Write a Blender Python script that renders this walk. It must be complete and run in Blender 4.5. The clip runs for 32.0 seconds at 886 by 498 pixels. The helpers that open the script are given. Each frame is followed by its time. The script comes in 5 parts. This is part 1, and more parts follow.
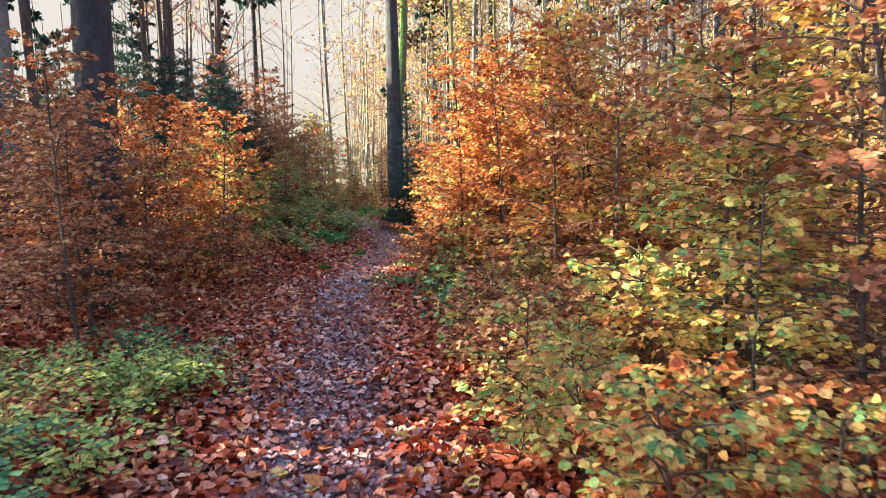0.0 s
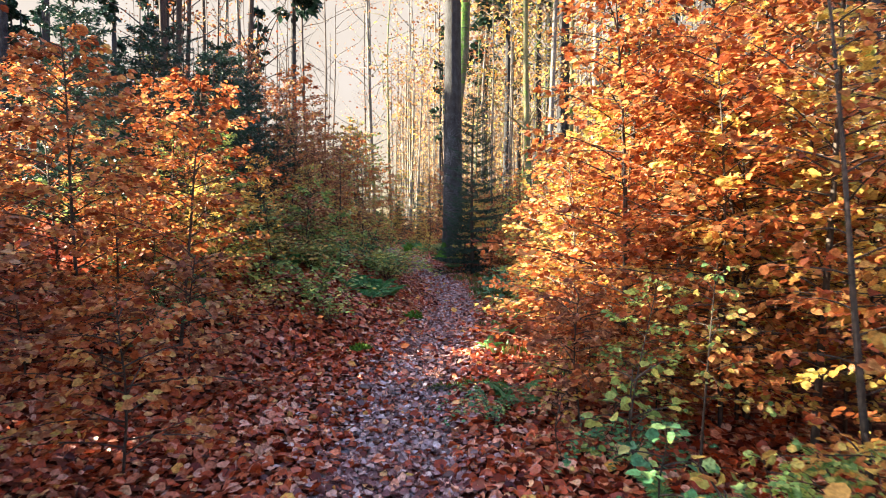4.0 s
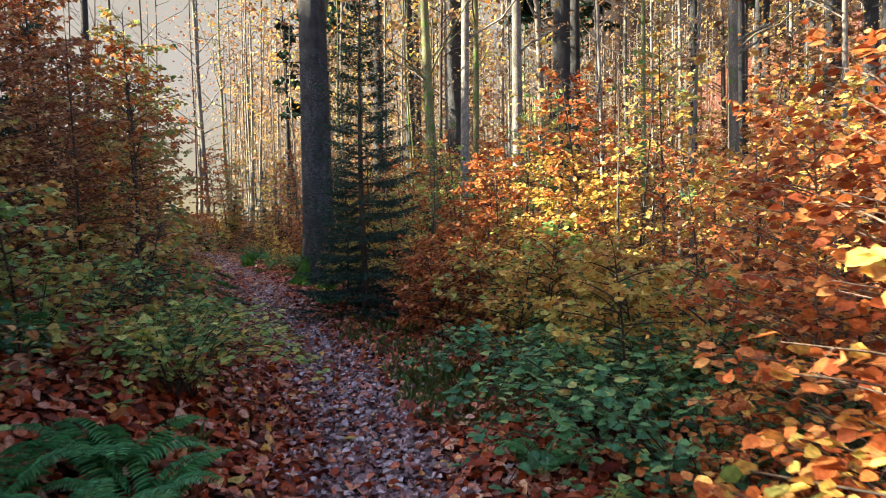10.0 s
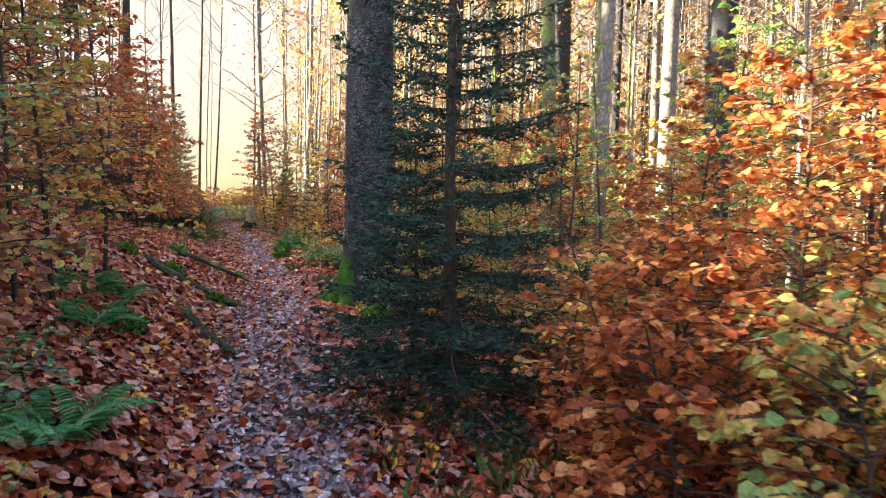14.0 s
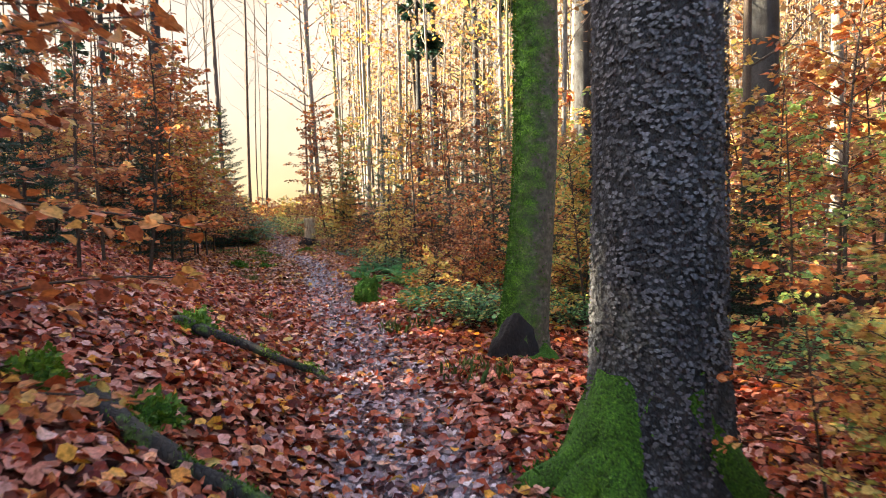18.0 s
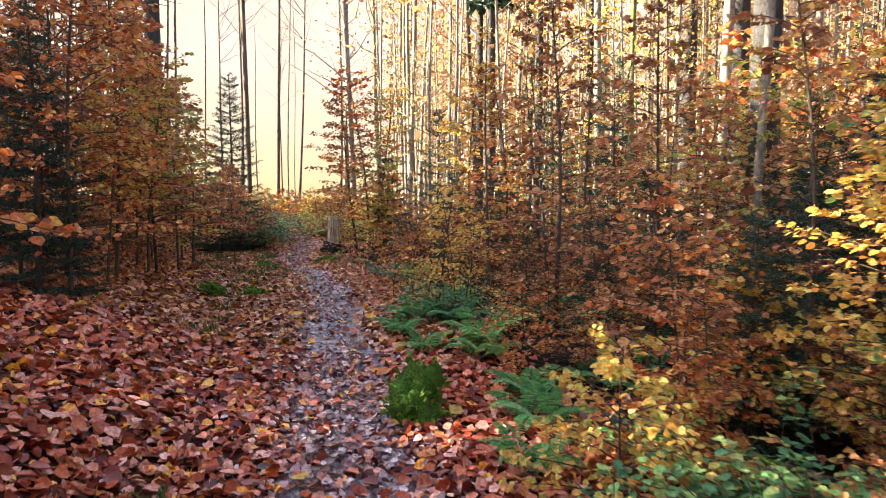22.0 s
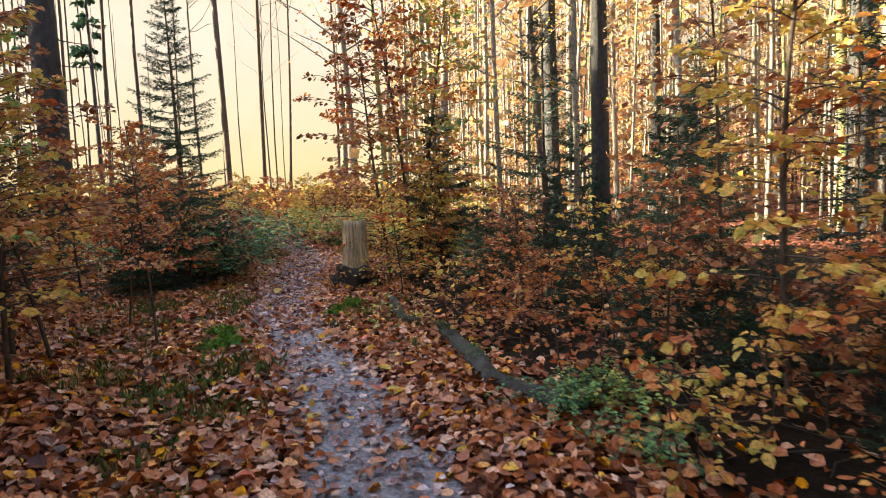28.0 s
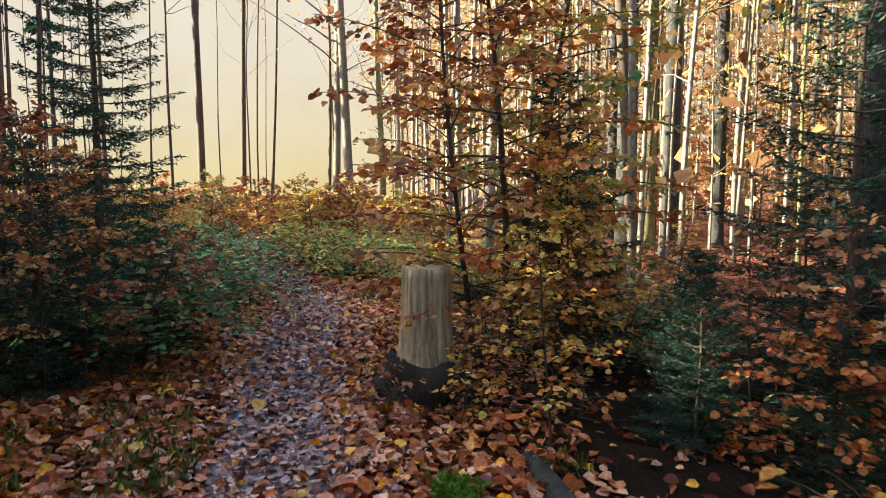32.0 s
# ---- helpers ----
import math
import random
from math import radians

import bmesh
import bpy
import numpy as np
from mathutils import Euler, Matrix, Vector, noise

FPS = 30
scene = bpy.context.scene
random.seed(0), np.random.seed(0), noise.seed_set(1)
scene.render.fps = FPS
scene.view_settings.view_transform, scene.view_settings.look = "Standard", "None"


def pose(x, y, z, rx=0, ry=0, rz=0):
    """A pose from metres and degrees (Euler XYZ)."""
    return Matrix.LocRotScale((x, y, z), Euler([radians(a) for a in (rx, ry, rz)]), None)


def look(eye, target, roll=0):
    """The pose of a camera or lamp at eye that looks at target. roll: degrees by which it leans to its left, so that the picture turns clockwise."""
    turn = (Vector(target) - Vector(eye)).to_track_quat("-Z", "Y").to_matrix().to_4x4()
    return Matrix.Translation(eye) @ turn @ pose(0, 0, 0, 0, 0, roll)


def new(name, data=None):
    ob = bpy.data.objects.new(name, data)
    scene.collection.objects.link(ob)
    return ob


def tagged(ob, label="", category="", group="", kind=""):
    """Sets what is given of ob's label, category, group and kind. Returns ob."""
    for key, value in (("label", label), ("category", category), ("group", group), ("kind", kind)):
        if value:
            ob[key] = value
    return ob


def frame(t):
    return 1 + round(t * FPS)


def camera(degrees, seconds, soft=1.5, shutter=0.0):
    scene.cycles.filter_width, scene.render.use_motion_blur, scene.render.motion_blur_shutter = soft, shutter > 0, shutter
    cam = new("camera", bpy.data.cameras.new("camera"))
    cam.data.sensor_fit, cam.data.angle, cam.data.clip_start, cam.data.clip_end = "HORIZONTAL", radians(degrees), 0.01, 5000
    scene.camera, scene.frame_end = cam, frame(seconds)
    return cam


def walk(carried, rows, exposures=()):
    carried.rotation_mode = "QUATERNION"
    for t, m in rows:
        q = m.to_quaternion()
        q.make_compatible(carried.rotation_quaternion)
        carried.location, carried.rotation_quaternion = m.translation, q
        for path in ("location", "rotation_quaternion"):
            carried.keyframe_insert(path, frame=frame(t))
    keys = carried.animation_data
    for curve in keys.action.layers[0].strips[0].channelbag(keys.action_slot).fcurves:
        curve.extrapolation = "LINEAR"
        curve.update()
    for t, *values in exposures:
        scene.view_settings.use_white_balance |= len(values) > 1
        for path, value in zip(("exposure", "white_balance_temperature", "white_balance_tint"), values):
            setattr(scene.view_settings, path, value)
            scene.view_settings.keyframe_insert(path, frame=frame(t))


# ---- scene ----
cam = camera(66.0, 32.0, soft=1.0, shutter=0.3)
PATH = [
    (0.0, (0.000, 0.000, 1.523), (0.000, 4.978, 1.053), -1.06),
    (0.5, (-0.125, 0.621, 1.529), (-0.071, 5.599, 1.065), -0.62),
    (1.0, (-0.228, 1.239, 1.526), (-0.183, 6.221, 1.094), -0.53),
    (1.5, (-0.336, 1.851, 1.512), (-0.331, 6.837, 1.127), -0.33),
    (2.0, (-0.418, 2.461, 1.491), (-0.530, 7.449, 1.174), -0.32),
    (2.5, (-0.520, 3.077, 1.476), (-0.719, 8.066, 1.214), -0.02),
    (3.0, (-0.626, 3.691, 1.464), (-0.895, 8.679, 1.234), 0.14),
    (3.5, (-0.765, 4.314, 1.461), (-1.038, 9.301, 1.239), 0.30),
    (5.5, (-1.079, 6.751, 1.514), (-1.268, 11.741, 1.253), 1.22),
    (6.0, (-1.211, 7.353, 1.512), (-1.233, 12.346, 1.236), 1.02),
    (6.5, (-1.324, 7.960, 1.514), (-1.175, 12.948, 1.200), 1.10),
    (7.0, (-1.414, 8.573, 1.522), (-1.092, 13.551, 1.169), 1.27),
    (7.5, (-1.472, 9.189, 1.537), (-1.117, 14.162, 1.153), 0.82),
    (8.0, (-1.493, 9.816, 1.550), (-1.118, 14.785, 1.145), -0.09),
    (8.5, (-1.513, 10.451, 1.546), (-1.029, 15.411, 1.139), -0.71),
    (9.0, (-1.517, 11.047, 1.514), (-0.921, 15.998, 1.142), -1.25),
    (9.5, (-1.543, 11.640, 1.484), (-0.802, 16.575, 1.171), -1.25),
    (10.0, (-1.515, 12.183, 1.467), (-0.681, 17.107, 1.219), -0.91),
    (10.5, (-1.465, 12.773, 1.481), (-0.579, 17.689, 1.271), -0.99),
    (11.0, (-1.406, 13.374, 1.493), (-0.491, 18.286, 1.292), -0.70),
    (11.5, (-1.372, 13.986, 1.499), (-0.444, 18.895, 1.283), -0.39),
    (12.0, (-1.339, 14.594, 1.492), (-0.507, 19.519, 1.257), 0.09),
    (12.5, (-1.347, 15.198, 1.475), (-0.538, 20.126, 1.223), 0.59),
    (13.0, (-1.350, 15.785, 1.460), (-0.644, 20.727, 1.169), 1.20),
    (13.5, (-1.381, 16.383, 1.461), (-0.804, 21.338, 1.129), 1.49),
    (14.0, (-1.428, 16.966, 1.470), (-1.035, 21.936, 1.096), 1.32),
    (14.5, (-1.507, 17.531, 1.462), (-1.230, 22.508, 1.065), 1.09),
    (15.0, (-1.606, 18.106, 1.464), (-1.456, 23.085, 1.037), 0.44),
    (15.5, (-1.714, 18.697, 1.464), (-1.689, 23.678, 1.028), -0.58),
    (17.5, (-2.509, 21.457, 1.511), (-2.534, 26.445, 1.166), -1.14),
    (18.0, (-2.635, 22.126, 1.523), (-2.611, 27.112, 1.151), -1.42),
    (18.5, (-2.759, 22.816, 1.508), (-2.595, 27.798, 1.119), -0.90),
    (19.0, (-2.866, 23.495, 1.492), (-2.627, 28.473, 1.090), -0.30),
    (19.5, (-2.957, 24.131, 1.481), (-2.708, 29.108, 1.070), 0.01),
    (20.0, (-3.025, 24.771, 1.487), (-2.766, 29.747, 1.078), -0.06),
    (20.5, (-3.074, 25.386, 1.499), (-2.887, 30.365, 1.087), -0.22),
    (21.0, (-3.125, 25.984, 1.513), (-3.059, 30.967, 1.101), 0.00),
    (21.5, (-3.182, 26.581, 1.507), (-3.274, 31.564, 1.109), -0.10),
    (22.0, (-3.279, 27.193, 1.493), (-3.518, 32.173, 1.109), 0.12),
    (22.5, (-3.399, 27.793, 1.472), (-3.780, 32.764, 1.088), 0.34),
    (23.0, (-3.553, 28.395, 1.463), (-4.029, 33.355, 1.053), 0.76),
    (23.5, (-3.732, 28.983, 1.474), (-4.258, 33.934, 1.022), 0.99),
    (24.0, (-3.909, 29.561, 1.494), (-4.352, 34.518, 1.009), 0.96),
    (24.5, (-4.083, 30.116, 1.523), (-4.460, 35.073, 0.997), 0.66),
    (26.5, (-4.653, 32.505, 1.511), (-4.823, 37.469, 0.935), -2.04),
    (27.0, (-4.806, 33.122, 1.512), (-4.910, 38.087, 0.933), -2.44),
    (27.5, (-4.964, 33.740, 1.514), (-5.101, 38.707, 0.955), -2.35),
    (28.0, (-5.131, 34.358, 1.512), (-5.330, 39.328, 1.000), -2.31),
    (28.5, (-5.300, 34.963, 1.502), (-5.620, 39.932, 1.045), -2.02),
    (29.0, (-5.495, 35.559, 1.491), (-5.882, 40.528, 1.093), -1.31),
    (29.5, (-5.704, 36.143, 1.486), (-6.154, 41.107, 1.097), -0.40),
    (30.0, (-5.905, 36.732, 1.487), (-6.299, 41.698, 1.062), 0.15),
    (30.5, (-6.088, 37.341, 1.494), (-6.361, 42.313, 1.041), 0.61),
    (31.0, (-6.250, 37.946, 1.498), (-6.352, 42.925, 1.053), 0.24),
    (31.5, (-6.389, 38.525, 1.496), (-6.455, 43.505, 1.062), 0.09),
    (32.0, (-6.542, 39.107, 1.485), (-6.580, 44.088, 1.057), 0.02),
]
walk(cam, [(t, look(eye, target, roll)) for t, eye, target, roll in PATH], [(0, 3.0, 6250, 11), (3, 3.08, 6650, 16), (6, 2.82, 6450, 14), (8, 2.36, 6350, 14), (10, 2.55, 6500, 12), (11.5, 2.88, 6500, 13), (13, 3.22, 6600, 14), (15.5, 3.55, 6900, 14), (18, 3.42, 7200, 15), (24, 3.43, 7300, 20), (28, 3.25, 7500, 12), (30, 3.24, 7400, 10), (32, 2.94, 7000, 8)])

# ---- world, sun ----
SUN_WAY = Vector((-0.90, 0.08, 0.46)).normalized()
world = bpy.data.worlds.new("world")
scene.world = world
world.use_nodes = True
wn = world.node_tree.nodes
sky = wn.new("ShaderNodeTexSky")
sky.sky_type = "NISHITA"
sky.sun_disc = False
sky.sun_elevation = math.asin(SUN_WAY.z)
sky.sun_rotation = math.atan2(SUN_WAY.x, SUN_WAY.y)
sky.air_density, sky.dust_density = 1.0, 2.5
world.node_tree.links.new(sky.outputs[0], wn["Background"].inputs[0])
wn["Background"].inputs[1].default_value = 0.08
sun = new("sun", bpy.data.lights.new("sun", "SUN"))
sun.data.energy, sun.data.angle, sun.data.color = 5.0, radians(0.6), (1.0, 0.88, 0.62)
sun.matrix_world = look((0, 0, 30) , Vector((0, 0, 30)) - SUN_WAY)


# ---- materials ----
def material(name):
    m = bpy.data.materials.new(name)
    m.use_nodes = True
    t = m.node_tree
    return m, t, t.nodes["Principled BSDF"], t.nodes["Material Output"]


def node(t, kind, **sets):
    n = t.nodes.new("ShaderNode" + kind)
    for k, v in sets.items():
        n.inputs[k.replace("_", " ")].default_value = v
    return n


def ramp(t, fac, stops):
    n = t.nodes.new("ShaderNodeValToRGB")
    e = n.color_ramp.elements
    while len(e) < len(stops):
        e.new(0.5)
    for el, (p, c) in zip(e, stops):
        el.position, el.color = p, (*c, 1)
    t.links.new(fac, n.inputs[0])
    return n.outputs[0]


def blend(t, fac, a, b, how="MIX"):
    n = t.nodes.new("ShaderNodeMix")
    n.data_type, n.blend_type = "RGBA", how
    for sock, v in ((n.inputs[0], fac), (n.inputs[6], a), (n.inputs[7], b)):
        if isinstance(v, (int, float)):
            sock.default_value = v
        elif isinstance(v, tuple):
            sock.default_value = (*v, 1)
        else:
            t.links.new(v, sock)
    return n.outputs[2]


def noise_of(t, scale, detail=4.0, where=None, rough=0.6):
    n = node(t, "TexNoise", Scale=scale, Detail=detail, Roughness=rough)
    if where is None:
        where = t.nodes.new("ShaderNodeTexCoord").outputs["Object"]
    t.links.new(where, n.inputs["Vector"])
    return n.outputs["Fac"]


def bump_of(t, height, strength, distance, bsdf):
    b = node(t, "Bump", Strength=strength, Distance=distance)
    t.links.new(height, b.inputs["Height"])
    t.links.new(b.outputs[0], bsdf.inputs["Normal"])


def leaf_material(name, stops, thin=0.4, rough=0.42, spread=0.28, gain=1.12, sheen=0.25, chroma=1.0):
    """Leaves: each leaf picks its colour, each plant shifts it; light shines through."""
    m, t, p, out = material(name)
    geo = t.nodes.new("ShaderNodeNewGeometry")
    drift = node(t, "MapRange")
    drift.inputs["From Min"].default_value, drift.inputs["From Max"].default_value = 0.32, 0.68
    t.links.new(noise_of(t, 0.75, 2.0, geo.outputs["Position"]), drift.inputs["Value"])
    mix = node(t, "Math")
    mix.operation = "MULTIPLY_ADD"
    t.links.new(drift.outputs[0], mix.inputs[0])
    mix.inputs[1].default_value = spread
    sc = node(t, "Math")
    sc.operation = "MULTIPLY"
    t.links.new(geo.outputs["Random Per Island"], sc.inputs[0])
    sc.inputs[1].default_value = 1.0 - spread
    t.links.new(sc.outputs[0], mix.inputs[2])
    col = ramp(t, mix.outputs[0], stops)
    blot = noise_of(t, 55.0, 2.0)
    dark = ramp(t, blot, [(0.35, (0.55, 0.5, 0.45)), (0.62, (1.0, 1.0, 1.0))])
    col = blend(t, 1.0, col, dark, "MULTIPLY")
    hs = t.nodes.new("ShaderNodeHueSaturation")
    hs.inputs["Value"].default_value = gain
    hs.inputs["Saturation"].default_value = chroma
    t.links.new(col, hs.inputs["Color"])
    t.links.new(hs.outputs[0], p.inputs["Base Color"])
    p.inputs["Roughness"].default_value = rough
    p.inputs["Specular IOR Level"].default_value = sheen
    tr = t.nodes.new("ShaderNodeBsdfTranslucent")
    t.links.new(hs.outputs[0], tr.inputs["Color"])
    mx = t.nodes.new("ShaderNodeMixShader")
    mx.inputs[0].default_value = thin
    t.links.new(p.outputs[0], mx.inputs[1])
    t.links.new(tr.outputs[0], mx.inputs[2])
    t.links.new(mx.outputs[0], out.inputs[0])
    return m


LEAF = {
    "orange": leaf_material("leaf_orange", [(0.0, (0.16, 0.04, 0.022)), (0.25, (0.38, 0.095, 0.038)), (0.5, (0.62, 0.21, 0.065)), (0.72, (0.74, 0.36, 0.15)), (0.86, (0.82, 0.54, 0.16)), (0.94, (0.66, 0.56, 0.15)), (1.0, (0.34, 0.42, 0.12))]),
    "brown": leaf_material("leaf_brown", [(0.0, (0.13, 0.045, 0.028)), (0.3, (0.30, 0.11, 0.06)), (0.55, (0.46, 0.21, 0.11)), (0.72, (0.62, 0.36, 0.20)), (0.86, (0.72, 0.50, 0.20)), (0.95, (0.56, 0.50, 0.15)), (1.0, (0.28, 0.36, 0.12))]),
    "yellow": leaf_material("leaf_yellow", [(0.0, (0.34, 0.13, 0.05)), (0.25, (0.62, 0.31, 0.09)), (0.5, (0.76, 0.54, 0.14)), (0.75, (0.68, 0.60, 0.17)), (0.92, (0.40, 0.46, 0.13)), (1.0, (0.16, 0.32, 0.09))]),
    "mixed": leaf_material("leaf_mixed", [(0.0, (0.26, 0.09, 0.04)), (0.22, (0.52, 0.26, 0.11)), (0.42, (0.66, 0.48, 0.15)), (0.6, (0.50, 0.50, 0.15)), (0.78, (0.20, 0.36, 0.12)), (1.0, (0.05, 0.22, 0.12))], spread=0.25, gain=1.22),
    "faded": leaf_material("leaf_faded", [(0.0, (0.12, 0.060, 0.036)), (0.3, (0.26, 0.145, 0.08)), (0.6, (0.42, 0.27, 0.14)), (0.85, (0.56, 0.42, 0.21)), (1.0, (0.50, 0.44, 0.19))]),
    "lime": leaf_material("leaf_lime", [(0.0, (0.09, 0.22, 0.08)), (0.4, (0.22, 0.38, 0.12)), (0.75, (0.42, 0.48, 0.14)), (0.92, (0.62, 0.54, 0.14)), (1.0, (0.70, 0.40, 0.10))], spread=0.3, gain=1.4),
    "green": leaf_material("leaf_green", [(0.0, (0.02, 0.07, 0.04)), (0.45, (0.05, 0.16, 0.08)), (0.75, (0.12, 0.28, 0.11)), (0.92, (0.30, 0.36, 0.12)), (1.0, (0.30, 0.14, 0.05))], thin=0.3, spread=0.3, gain=1.8),
    "fern": leaf_material("leaf_fern", [(0.0, (0.05, 0.17, 0.07)), (0.6, (0.10, 0.32, 0.12)), (0.9, (0.22, 0.42, 0.14)), (1.0, (0.46, 0.40, 0.12))], thin=0.35, spread=0.5, gain=1.6),
    "needle": leaf_material("needles", [(0.0, (0.008, 0.030, 0.023)), (0.6, (0.021, 0.070, 0.052)), (1.0, (0.055, 0.13, 0.085))], thin=0.15, spread=0.3),
    "moss": leaf_material("moss_tuft", [(0.0, (0.03, 0.09, 0.01)), (0.6, (0.11, 0.26, 0.03)), (1.0, (0.26, 0.42, 0.06))], thin=0.25, spread=0.4),
    "grass": leaf_material("grass_blade", [(0.0, (0.06, 0.14, 0.035)), (0.5, (0.15, 0.25, 0.07)), (1.0, (0.36, 0.32, 0.14))], thin=0.3, spread=0.4),
    "litter": leaf_material("fallen_leaf", [(0.0, (0.06, 0.012, 0.012)), (0.2, (0.20, 0.035, 0.022)), (0.45, (0.40, 0.085, 0.042)), (0.65, (0.52, 0.155, 0.088)), (0.82, (0.60, 0.26, 0.175)), (0.93, (0.70, 0.44, 0.36)), (1.0, (0.72, 0.42, 0.12))], thin=0.12, rough=0.34, spread=0.0, gain=1.3, sheen=0.35, chroma=1.07),
    "pale_litter": leaf_material("pale_fallen_leaf", [(0.0, (0.05, 0.012, 0.014)), (0.2, (0.19, 0.040, 0.030)), (0.42, (0.38, 0.105, 0.065)), (0.6, (0.50, 0.185, 0.125)), (0.76, (0.56, 0.27, 0.22)), (0.88, (0.66, 0.42, 0.38)), (0.95, (0.72, 0.34, 0.10)), (1.0, (0.74, 0.50, 0.18))], thin=0.12, rough=0.3, spread=0.0, gain=1.36, sheen=0.35, chroma=1.12),
    "brown_litter": leaf_material("brown_fallen_leaf", [(0.0, (0.05, 0.020, 0.016)), (0.2, (0.18, 0.065, 0.042)), (0.42, (0.36, 0.15, 0.09)), (0.6, (0.47, 0.24, 0.165)), (0.76, (0.55, 0.34, 0.26)), (0.88, (0.68, 0.50, 0.42)), (0.95, (0.70, 0.36, 0.12)), (1.0, (0.70, 0.54, 0.22))], thin=0.12, rough=0.3, spread=0.0, gain=1.34, sheen=0.35, chroma=1.22),
    "pale_trodden": leaf_material("pale_trodden_leaf", [(0.0, (0.08, 0.036, 0.042)), (0.4, (0.28, 0.155, 0.165)), (0.75, (0.50, 0.37, 0.40)), (1.0, (0.72, 0.63, 0.67))], thin=0.08, rough=0.28, spread=0.0, gain=1.18, sheen=0.55),
    "trodden": leaf_material("trodden_leaf", [(0.0, (0.08, 0.027, 0.032)), (0.4, (0.25, 0.10, 0.105)), (0.75, (0.44, 0.26, 0.27)), (1.0, (0.64, 0.50, 0.51))], thin=0.08, rough=0.3, spread=0.0, gain=1.1),
}


def bark_material(name, low, high, moss=0.0, scale=1.0, depth=0.012):
    m, t, p, out = material(name)
    co = t.nodes.new("ShaderNodeTexCoord").outputs["Object"]
    mp = node(t, "Mapping", Scale=(1.0, 1.0, 0.45))
    t.links.new(co, mp.inputs["Vector"])
    v = node(t, "TexVoronoi", Scale=75.0 * scale)
    v.feature = "DISTANCE_TO_EDGE"
    t.links.new(mp.outputs[0], v.inputs["Vector"])
    n = noise_of(t, 9.0 * scale, 8.0, mp.outputs[0])
    n2 = noise_of(t, 1.7, 3.0, co)
    plates = ramp(t, v.outputs["Distance"], [(0.0, (0.5, 0.48, 0.46)), (0.3, (1, 1, 1))])
    col = ramp(t, n, [(0.3, low), (0.7, high)])
    col = blend(t, 1.0, col, plates, "MULTIPLY")
    col = blend(t, 0.6, col, ramp(t, n2, [(0.3, (0.6, 0.6, 0.6)), (0.7, (1.25, 1.2, 1.15))]), "MULTIPLY")
    if moss:
        spot = noise_of(t, 4.5, 6.0, co)
        mask = ramp(t, spot, [(0.62 - 0.35 * moss, (0, 0, 0)), (0.72 - 0.3 * moss, (1, 1, 1))])
        fine = noise_of(t, 70.0, 3.0, co)
        col = blend(t, mask, col, ramp(t, fine, [(0.3, (0.025, 0.07, 0.012)), (0.7, (0.13, 0.27, 0.03))]))
    t.links.new(col, p.inputs["Base Color"])
    p.inputs["Roughness"].default_value = 0.85
    h = node(t, "Math")
    h.operation = "ADD"
    t.links.new(plates, h.inputs[0])
    t.links.new(n, h.inputs[1])
    bump_of(t, h.outputs[0], 0.9, depth, p)
    return m


BARK = {
    "spruce": bark_material("spruce_bark", (0.021, 0.024, 0.029), (0.088, 0.10, 0.117), 0.0, 1.2, 0.016),
    "beech": bark_material("beech_bark", (0.12, 0.115, 0.11), (0.30, 0.29, 0.27), 0.12, 0.35, 0.003),
    "pale": bark_material("pale_beech_bark", (0.17, 0.165, 0.15), (0.38, 0.365, 0.335), 0.0, 0.3, 0.003),
    "green": bark_material("green_beech_bark", (0.13, 0.14, 0.075), (0.32, 0.32, 0.17), 0.3, 0.4, 0.003),
    "twig": bark_material("twig_bark", (0.04, 0.03, 0.024), (0.14, 0.108, 0.088), 0.0, 0.5, 0.002),
    # twig bark again, lighter, with the sunlight put into its colour
    "sunlit_twig": bark_material("sunlit_twig_bark", (0.16, 0.125, 0.10), (0.40, 0.33, 0.27), 0.0, 0.5, 0.002),
    "dead": bark_material("dead_wood", (0.02, 0.021, 0.022), (0.075, 0.075, 0.072), 0.22, 0.6, 0.006),
}


def moss_material():
    m, t, p, out = material("moss")
    co = t.nodes.new("ShaderNodeTexCoord").outputs["Object"]
    fine = noise_of(t, 90.0, 4.0, co)
    big = noise_of(t, 7.0, 4.0, co)
    col = ramp(t, fine, [(0.3, (0.010, 0.040, 0.004)), (0.55, (0.055, 0.20, 0.012)), (0.75, (0.16, 0.40, 0.03))])
    col = blend(t, 0.7, col, ramp(t, big, [(0.3, (0.5, 0.5, 0.45)), (0.7, (1.2, 1.15, 1.0))]), "MULTIPLY")
    t.links.new(col, p.inputs["Base Color"])
    p.inputs["Roughness"].default_value = 0.95
    bump_of(t, fine, 1.0, 0.02, p)
    return m


MOSS = moss_material()


